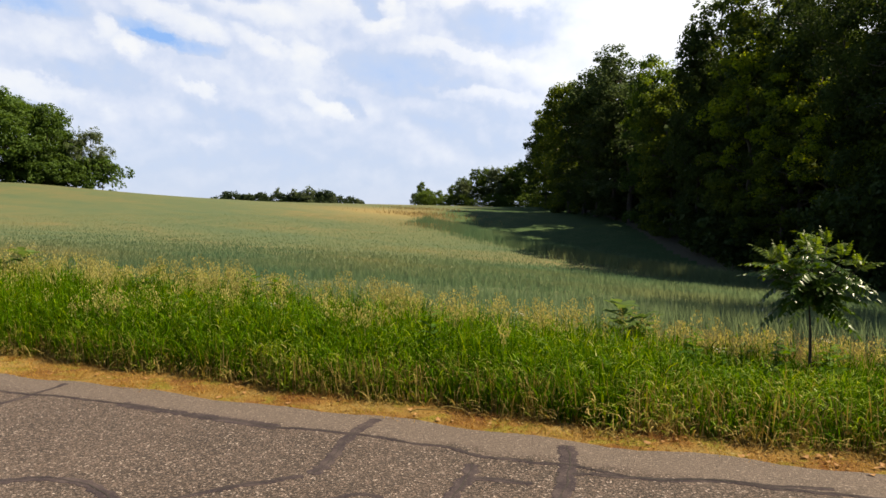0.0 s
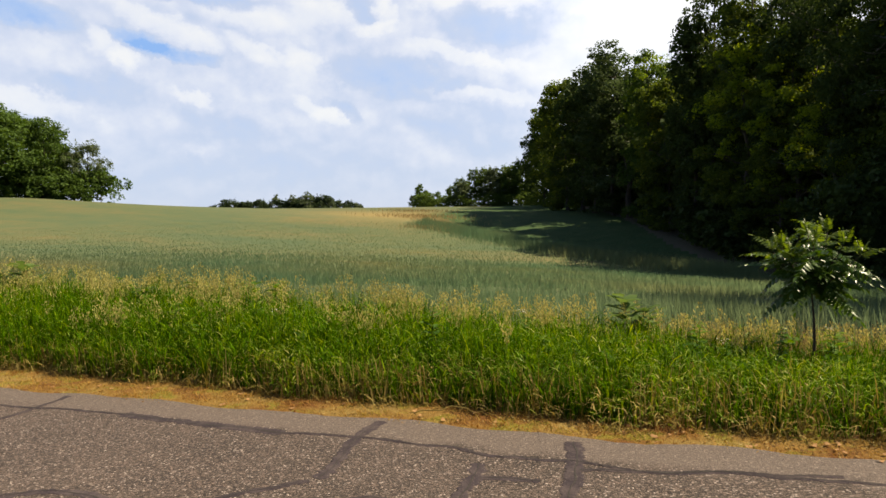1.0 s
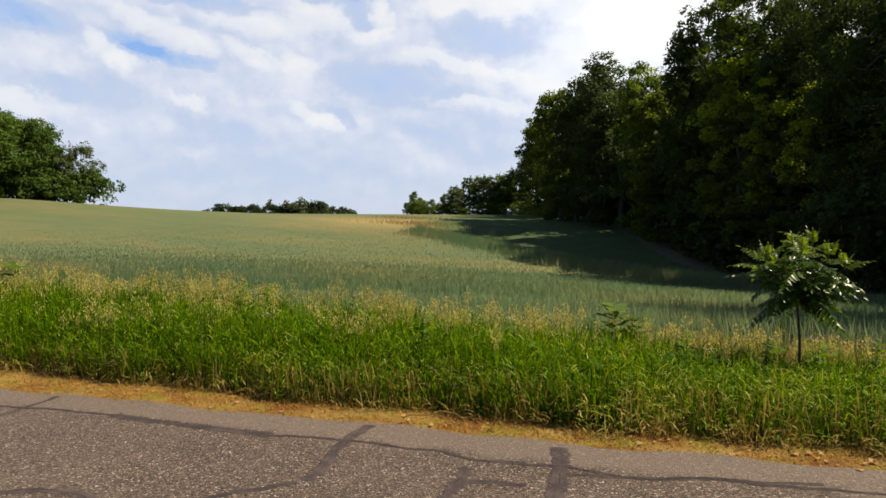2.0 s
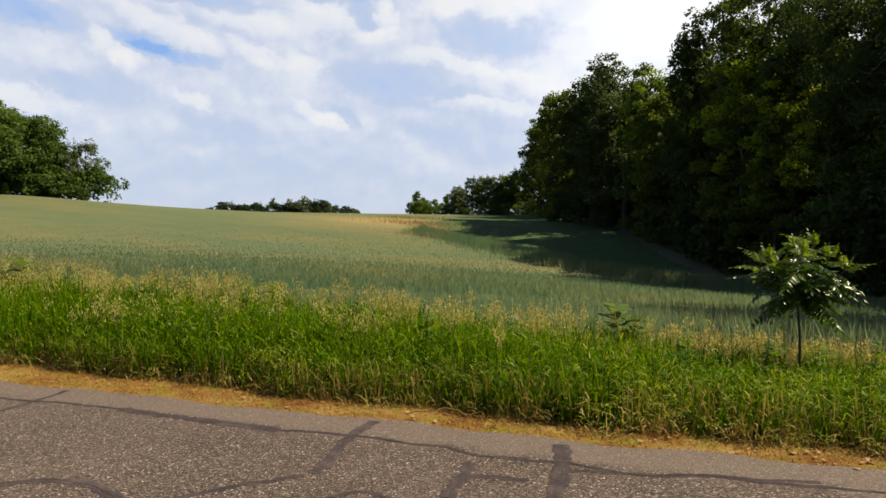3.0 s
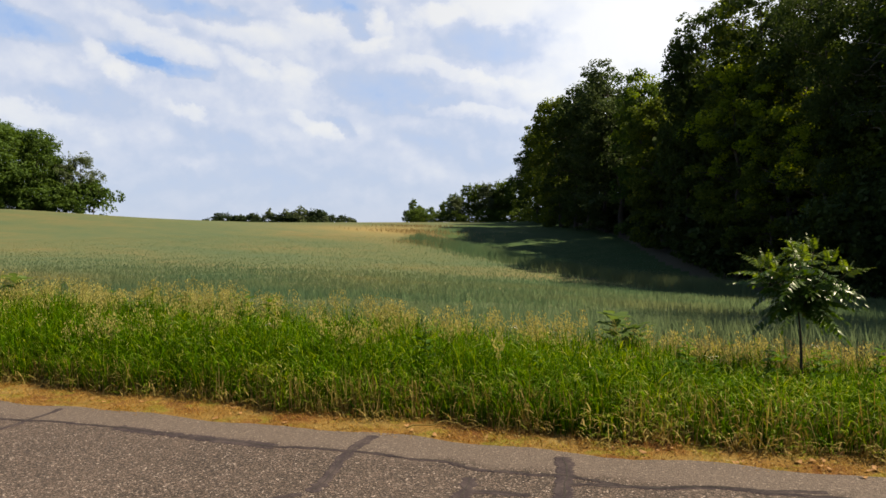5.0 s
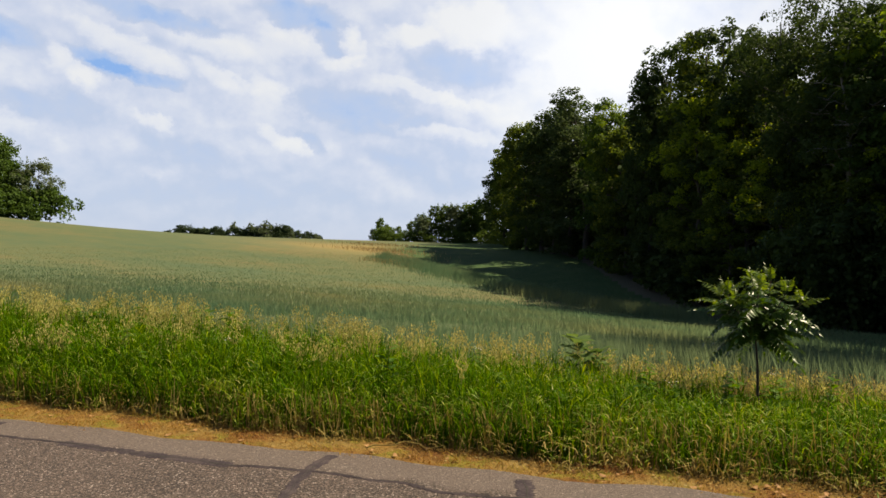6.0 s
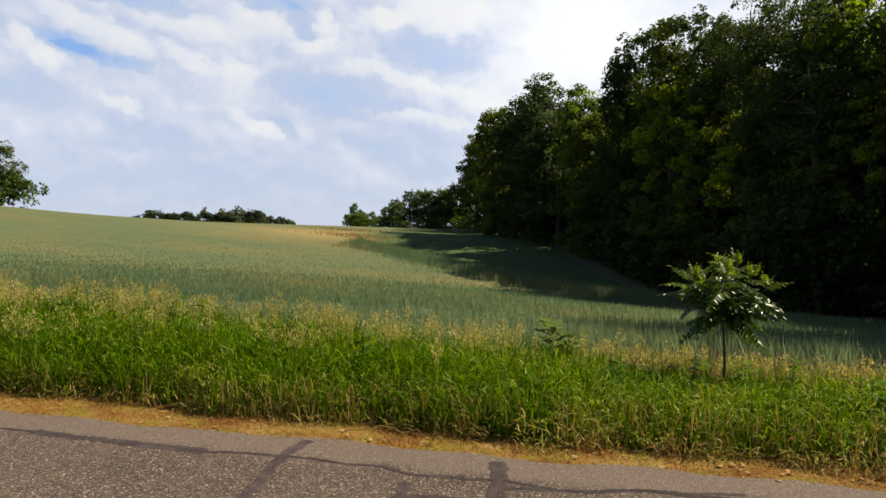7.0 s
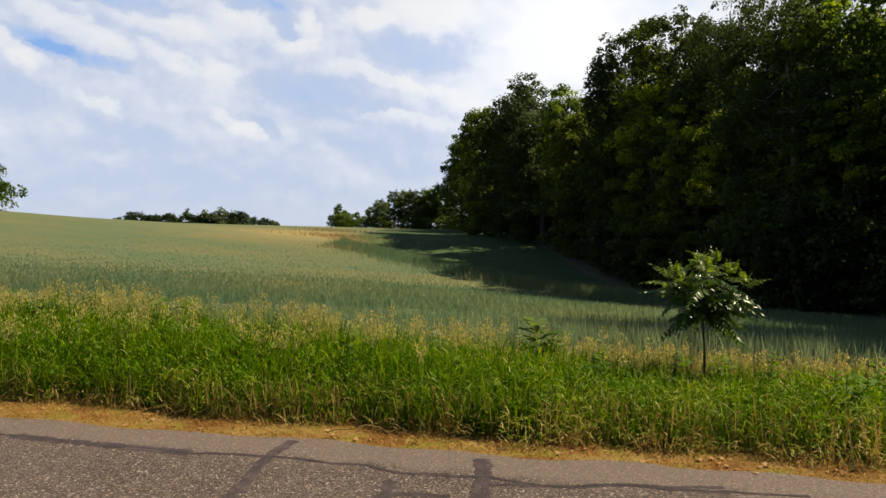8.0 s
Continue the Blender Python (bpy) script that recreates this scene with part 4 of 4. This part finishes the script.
used = set()
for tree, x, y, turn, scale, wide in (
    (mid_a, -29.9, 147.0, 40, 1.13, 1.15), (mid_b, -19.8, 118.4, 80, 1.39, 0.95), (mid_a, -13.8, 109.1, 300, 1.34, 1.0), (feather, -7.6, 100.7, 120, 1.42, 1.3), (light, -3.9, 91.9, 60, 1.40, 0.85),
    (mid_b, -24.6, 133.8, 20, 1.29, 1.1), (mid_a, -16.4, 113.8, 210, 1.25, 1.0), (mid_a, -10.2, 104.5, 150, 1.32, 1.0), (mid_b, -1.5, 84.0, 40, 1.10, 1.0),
    # the two fill trees ending this row are added to close the field's shade
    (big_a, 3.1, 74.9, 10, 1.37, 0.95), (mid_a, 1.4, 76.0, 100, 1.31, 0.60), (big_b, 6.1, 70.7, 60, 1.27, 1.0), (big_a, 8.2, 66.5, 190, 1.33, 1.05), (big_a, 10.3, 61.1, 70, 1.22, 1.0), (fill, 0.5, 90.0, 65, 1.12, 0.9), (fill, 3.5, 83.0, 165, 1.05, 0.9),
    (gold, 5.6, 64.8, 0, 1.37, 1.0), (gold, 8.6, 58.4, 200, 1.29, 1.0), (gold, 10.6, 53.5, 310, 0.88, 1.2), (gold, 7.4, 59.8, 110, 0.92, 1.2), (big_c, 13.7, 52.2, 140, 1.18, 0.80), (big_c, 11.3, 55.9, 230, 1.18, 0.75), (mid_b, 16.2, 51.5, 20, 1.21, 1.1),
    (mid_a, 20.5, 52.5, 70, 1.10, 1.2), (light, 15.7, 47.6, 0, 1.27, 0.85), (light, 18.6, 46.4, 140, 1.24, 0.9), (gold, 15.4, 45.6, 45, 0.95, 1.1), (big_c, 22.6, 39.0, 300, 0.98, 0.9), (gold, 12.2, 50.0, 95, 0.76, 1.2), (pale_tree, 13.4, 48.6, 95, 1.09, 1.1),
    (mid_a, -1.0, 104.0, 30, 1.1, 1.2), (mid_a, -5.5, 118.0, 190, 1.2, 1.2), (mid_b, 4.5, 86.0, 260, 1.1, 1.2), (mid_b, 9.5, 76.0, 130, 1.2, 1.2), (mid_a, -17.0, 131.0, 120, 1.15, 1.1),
    # trees right of view in this row are added to shade the near rye
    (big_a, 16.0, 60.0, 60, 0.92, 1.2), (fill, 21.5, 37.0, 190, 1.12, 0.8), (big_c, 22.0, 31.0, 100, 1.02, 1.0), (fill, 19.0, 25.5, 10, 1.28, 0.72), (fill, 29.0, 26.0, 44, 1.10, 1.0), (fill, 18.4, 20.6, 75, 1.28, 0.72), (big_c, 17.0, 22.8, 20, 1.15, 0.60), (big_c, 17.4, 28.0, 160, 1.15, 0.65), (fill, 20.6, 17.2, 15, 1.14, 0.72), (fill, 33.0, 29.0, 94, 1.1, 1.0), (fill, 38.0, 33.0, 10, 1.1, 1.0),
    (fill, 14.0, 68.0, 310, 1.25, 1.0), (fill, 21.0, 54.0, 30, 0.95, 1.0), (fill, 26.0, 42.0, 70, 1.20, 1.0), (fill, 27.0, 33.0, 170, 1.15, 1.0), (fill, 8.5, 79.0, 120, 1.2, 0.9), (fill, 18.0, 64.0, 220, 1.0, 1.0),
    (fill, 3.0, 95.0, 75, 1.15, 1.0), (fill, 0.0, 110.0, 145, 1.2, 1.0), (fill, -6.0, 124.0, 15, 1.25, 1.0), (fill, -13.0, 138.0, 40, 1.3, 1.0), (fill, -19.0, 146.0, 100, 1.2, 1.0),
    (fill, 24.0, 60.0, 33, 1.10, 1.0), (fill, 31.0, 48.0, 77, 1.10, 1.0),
    (low_a, -38.0, 158.0, 20, 1.25, 1.1), (low_a, -41.5, 160.0, 80, 1.12, 1.1), (low_b, -45.0, 160.0, 30, 1.20, 1.0), (low_a, -48.0, 162.0, 120, 1.10, 1.0), (low_a, -51.0, 161.0, 200, 1.08, 0.9),
    (low_b, -53.5, 158.0, 60, 0.80, 1.0), (low_a, -55.5, 162.0, 250, 0.85, 0.9), (low_a, -58.5, 163.0, 10, 0.66, 0.9), (low_a, -64.0, 167.0, 300, 0.52, 1.1), (low_a, -67.5, 168.0, 140, 0.58, 1.0), (low_a, -70.5, 170.0, 0, 0.78, 0.75), (low_b, -73.0, 171.0, 40, 0.50, 0.9),
    (mid_a, -33.0, 160.0, 15, 0.95, 1.2), (mid_b, -28.0, 168.0, 95, 1.2, 1.2), (low_a, -40.0, 172.0, 50, 1.2, 1.2), (low_b, -47.0, 174.0, 110, 1.1, 1.2),
    (left_a, -120.8, 82.1, 0, 0.98, 1.2), (left_a, -116.0, 90.1, 120, 0.86, 0.92), (left_b, -111.2, 95.9, 0, 0.97, 1.0), (left_b, -113.0, 94.0, 90, 0.85, 1.0), (left_a, -133.0, 76.0, 300, 1.12, 1.2), (left_a, -127.0, 94.0, 60, 1.0, 1.0), (left_a, -142.0, 70.0, 30, 1.1, 1.0),
    (hill_shrub, -109.6, 97.0, 200, 1.50, 0.85), (hill_shrub, -111.5, 92.5, 20, 1.25, 1.0), (hill_shrub, -114.0, 88.0, 120, 1.2, 1.0),
):
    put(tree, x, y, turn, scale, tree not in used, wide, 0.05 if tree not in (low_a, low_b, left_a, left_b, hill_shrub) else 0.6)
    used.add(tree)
# the far copse: bearing and top vary, round crowns with a few slender pale ones between
for i in range(34):
    slim = i % 5 == 3 or 17 < i < 22 and i % 2 == 0
    rise = np.interp(i, [0, 2, 3, 5, 11, 13, 15, 19, 22, 26, 28, 30, 33], [7.2, 9.6, 7.6, 8.6, 9.4, 11.6, 10.0, 10.8, 12.0, 12.0, 9.6, 10.6, 8.2])
    put(far_b if slim else far_a, -195 + 1.62 * i + rng.normal(0, 0.5), 233 + 1.0 * i + rng.normal(0, 3), 40 * i, (rise + 1.9) / 10.5 * rng.uniform(0.94, 1.10), i in (0, 3), rng.uniform(0.8, 1.25), 0.3)
for i in range(9):
    put(hill_shrub, -131 + 2.6 * i + rng.normal(0, 0.6), 75.5 + 2.0 * i + rng.normal(0, 0.5), 50 * i, rng.uniform(0.6, 1.1), False, 1.2, 0.7)
for i in range(22):
    put(hedge_shrub, -66 + 2.3 * i + rng.normal(0, 0.6), 159 - 0.35 * i + rng.normal(0, 0.8), 65 * i, rng.uniform(0.45, 0.85), i == 0, 1.2, 0.5)
placed = set()
for i in range(28):
    y = 18 + 4.75 * i + rng.normal(0, 0.8)
    for off, dy, turn, lo, hi in ((2.4, 0.0, 57, 0.8, 1.4), (3.6, 2.3, 83, 0.9, 1.6), (6.5, 1.5, 31, 1.2, 1.7)):
        bush = shrub if 36 < y < 62 and off < 5 else far_shrub
        put(bush, float(edge_x(y + dy)) + off + rng.uniform(0, 3.0), y + dy, turn * i, rng.uniform(lo, hi), bush not in placed, 1.2)
        placed.add(bush)
for x, y, scale in ((12.6, 46.4, 1.9), (14.2, 46.8, 1.7), (13.4, 47.2, 2.1), (11.0, 49.6, 1.8)):
    put(shrub, x, y, 40 * x, scale, False, 0.9)
for i in range(16):
    y = 24 + 5.0 * i
    put(fill, float(edge_x(y)) + 17 + rng.uniform(0, 4), y, 71 * i, rng.uniform(0.9, 1.1))
    if i % 2 == 0:
        put(fill, float(edge_x(y)) + 27 + rng.uniform(0, 4), y + 3, 91 * i, rng.uniform(0.9, 1.1))


# ---- sumac sapling ----
def lance(base, along, across, fold=0.25):
    """Pointed leaflets with a folded midrib, six faces each."""
    n = len(base)
    nrm = np.cross(along, across)
    nrm /= np.linalg.norm(nrm, axis=1, keepdims=True) + 1e-9
    lift_ = nrm * np.linalg.norm(across, axis=1, keepdims=True) * fold
    b, m1, m2, tip = base, base + along * 0.33, base + along * 0.68 - lift_ * 0.4, base + along - lift_ * 1.2
    v = np.stack([b, m1, m1 + across + lift_, m1 - across + lift_, m2, m2 + across * 0.72 + lift_, m2 - across * 0.72 + lift_, tip], 1).reshape(-1, 3)
    f = np.array([[0, 2, 1], [0, 1, 3], [1, 2, 5], [1, 5, 4], [1, 4, 6], [1, 6, 3], [4, 5, 7], [4, 7, 6]])
    return v, (np.arange(n)[:, None, None] * 8 + f).reshape(-1, 3)


def compound_leaf(length, pairs, rise, sag, size):
    """A feather-shaped sumac leaf that grows along +X: a stalk and paired leaflets."""
    s = np.linspace(0, 1, pairs + 3)
    line = np.stack([s * length, 0.03 * length * np.sin(s * 3), length * (rise * s - sag * s * s)], 1)
    stalk = tube(line[::2], np.linspace(0.005, 0.0015, len(line[::2])), 4)
    base, along, across = [], [], []
    for i in range(2, pairs + 2):
        t = line[min(i + 1, pairs + 2)] - line[i - 1]
        t /= np.linalg.norm(t)
        u = (i - 2) / (pairs - 1)
        ln = size * (0.75 + 0.6 * math.sin(math.pi * (0.15 + 0.75 * u)) * 0.6) * (1.0 - 0.35 * u)
        for side in (-1, 1):
            w = np.array([0, side, 0]) * 0.86 + t * 0.38 + np.array([0, 0, -0.50 + rng.normal(0, 0.2)])
            w = w / np.linalg.norm(w) * ln * rng.uniform(0.88, 1.1)
            base.append(line[i])
            along.append(w)
            c = np.cross(w, np.array([0.25 * side, 0, 1.0]) + rng.normal(0, 0.26, 3))
            across.append(c / np.linalg.norm(c) * ln * 0.20)
    base.append(line[-1])
    along.append((line[-1] - line[-2]) / np.linalg.norm(line[-1] - line[-2]) * size * 0.7)
    across.append(np.array([0, size * 0.12, 0]))
    return joined(stalk, lance(np.array(base), np.array(along), np.array(across)))


def sumac(x, y):
    global rng
    rng = np.random.default_rng(5)
    tree = new("sumac_sapling")
    tagged(tree, "young sumac with feathery drooping green leaves on thin trunk", "sapling")
    s = np.linspace(0, 1, 9)
    stem = np.stack([0.035 * np.sin(s * 2.6) - 0.03 * s, 0.02 * np.sin(s * 4), s * 1.05 - 0.03], 1)
    part("trunk", tri_mesh("trunk", *tube(stem, 0.017 * (1.25 - s * 0.85), 9), BROWN, True), tree)
    kinds = [tri_mesh("leaf", *compound_leaf(*a), mat) for a, mat in (
        ((0.50, 10, 0.36, 0.78, 0.140), SUMAC), ((0.44, 9, 0.34, 0.90, 0.135), SUMAC), ((0.36, 8, 0.28, 0.80, 0.120), SUMAC),
        ((0.32, 8, 0.22, 0.40, 0.095), SUMACTOP), ((0.18, 7, 0.15, 0.25, 0.060), SUMACTOP))]

    def leaf_at(p, kind_, heading, up, size):
        leaf_ = part("leaf", kinds[kind_], tree)
        leaf_.matrix_basis = pose(*p, 0, 0, heading) @ pose(0, 0, 0, rng.normal(0, 14), -up, 0) @ Matrix.Scale(size, 4)

    # branches out of the trunk's head: direction, reach, rise above the fork
    for h, reach, rise in ((185, 0.36, 0.44), (100, 0.10, 0.60), (10, 0.15, 0.62), (-12, 0.42, 0.40), (60, 0.30, 0.46), (225, 0.30, 0.40), (325, 0.30, 0.50), (150, 0.30, 0.48), (270, 0.22, 0.56)):
        c, w = math.cos(math.radians(h)), math.sin(math.radians(h))
        t = np.linspace(0, 1, 6)
        run = np.stack([c * reach * t, w * reach * t, 0.97 + (rise - 0.02) * t ** 1.25], 1)
        run[1:5] += rng.normal(0, 0.008, (4, 3))
        part("twig", tri_mesh("twig", *tube(run, 0.009 * (1.1 - 0.75 * t), 6), BROWN, True), tree)
        for j in range(10):
            u = 0.14 + 0.86 * j / 9
            p = [float(np.interp(u, t, run[:, k])) for k in range(3)]
            way_ = h + 137 * j + rng.normal(0, 15)
            if j > 7:
                leaf_at(p, 3, way_, rng.uniform(10, 45), rng.uniform(0.8, 1.05))
            else:
                leaf_at(p, (0, 1, 2, 1)[j % 4], way_, rng.uniform(-16, 26) + 16 * u, rng.uniform(0.75, 1.05) * (0.8 + 0.2 * u))
        for j in range(3):
            leaf_at(run[-1], 4, h + 120 * j, rng.uniform(62, 82), rng.uniform(0.7, 1.0))
    for j in range(9):
        leaf_at((0.0, 0.0, 0.95 + 0.010 * j), j % 3, 150 * j + rng.normal(0, 20), rng.uniform(-14, 10), rng.uniform(0.8, 1.1))
    tree.matrix_basis = pose(x, y, float(land(x, y)))
    return tree


sumac(1.20, 7.39)


# ---- weeds and flowers in the verge ----
def broadleaf(height, leaves, size, mat, label, name="weed", petals=0, spread=1.0, single=False):
    plant = tagged(new(name), label, "plant")
    s = np.linspace(0, 1, 6)
    stem = np.stack([0.05 * height * np.sin(s * 3), 0.04 * height * s, s * height], 1)
    part("stem", tri_mesh("stem", *tube(stem, 0.006 * (1.2 - s) + 0.001, 5), WEED, True), plant)
    i = np.arange(leaves)
    u = 0.18 + 0.80 * (i + rng.random(leaves) * 0.5) / leaves
    base = np.stack([np.interp(u, s, stem[:, j]) for j in range(3)], 1)
    w = i * 2.4 + rng.normal(0, 0.3, leaves)
    ln = size * (1.15 - 0.6 * u) * rng.uniform(0.8, 1.15, leaves) * spread
    al = np.stack([np.cos(w), np.sin(w), rng.uniform(-0.1, 0.55, leaves)], 1) * ln[:, None]
    ac = np.stack([-np.sin(w), np.cos(w), rng.normal(0, 0.25, leaves)], 1) * (ln * 0.26)[:, None]
    if single:
        for b_, l_, c_ in zip(base, al, ac):
            part("leaf", tri_mesh("leaf", *lance(b_[None], l_[None], c_[None]), mat), plant)
    else:
        part("foliage", tri_mesh("foliage", *lance(base, al, ac), mat), plant)
    if petals:
        c = stem[-1] + np.stack([rng.normal(0, 0.035, petals), rng.normal(0, 0.035, petals), rng.uniform(-0.01, 0.02, petals)], 1)
        al = unit(petals) * np.array([1, 1, 0.2]) * 0.009
        tagged(part("flower_head", tri_mesh("flower_head", *flakes(c, al, np.cross(al, [0, 0, 1.0]) * 0.8), PETAL), plant), "small white flower head", kind="stuff")
    return plant


rng = np.random.default_rng(9)
weed_a = broadleaf(0.62, 26, 0.15, WEED, "leafy green weed among the roadside grass")
weed_b = broadleaf(0.50, 18, 0.20, WEED, "broad-leaved green weed among the roadside grass")
weed_c = broadleaf(0.66, 22, 0.10, WEED, "white-flowering weed among the roadside grass", "flowering_weed", 14)
milk = broadleaf(0.90, 34, 0.40, MILK, "tall milkweed with broad pale green leaves", "milkweed", single=True)
put(milk, -0.72, 8.15, 20, 1.02, True)
put(milk, -0.42, 8.25, 130, 0.86)
put(milk, -11.2, 8.20, 80, 1.35)
put(milk, -11.6, 8.10, 200, 1.15)
for k_, (plant, count) in enumerate(((weed_a, 46), (weed_b, 40), (weed_c, 14))):
    for i in range(count):
        right = rng.random() < 0.72
        x = rng.uniform(-1.6, 6.5) if right else rng.uniform(-14, -1)
        y = rng.uniform(5.9, 8.3)
        sc = rng.uniform(0.75, 1.15) * (1.0 if right else 1.25)
        put(plant, x, y, rng.uniform(0, 360), sc, i == 0)

for i in range(34):
    put(weed_a if i % 3 else weed_b, rng.uniform(-15, -5), rng.uniform(7.6, 8.5), rng.uniform(0, 360), rng.uniform(1.4, 1.75))

# ---- litter at the road's edge ----
def dead_leaf(size):
    i = np.linspace(0, 2 * np.pi, 13)[:-1]
    r = size * (1 + 0.25 * np.sin(3 * i) + 0.12 * np.sin(7 * i))
    v = np.stack([r * np.cos(i), r * np.sin(i) * 0.62, size * 0.35 * np.abs(np.cos(i)) ** 2 + 0.002], 1)
    v = np.concatenate([v, [[0, 0, 0.004]]])
    f = np.array([(k, (k + 1) % 12, 12) for k in range(12)])
    return tri_mesh("fallen_leaf", v, f, DEAD)


leaf_kinds = [dead_leaf(q) for q in (0.018, 0.024, 0.030)]
for i in range(70):
    x = rng.uniform(-0.5, 4.5) if i % 2 else rng.uniform(-9, 3)
    y = EDGE + 0.20 + rng.normal(0, 0.12)
    ob = tagged(new("fallen_leaf", leaf_kinds[i % 3]), "curled brown dead leaf at the road edge", "leaf", "fallen leaves")
    ob.matrix_basis = pose(x, y, (0.004 if y < EDGE else float(land(x, y)) + 0.012), rng.normal(0, 9), rng.normal(0, 9), rng.uniform(0, 360))
straw = limb((-2.15, 4.93, 0.03), 0.2, 0.62, 0.10, 0.05, 0.004, 7)
tagged(new("straw", tri_mesh("straw", *tube(straw[0], straw[1] + 0.002, 5), DRYGRASS, True)), "long pale dry straw lying on the verge", "straw")
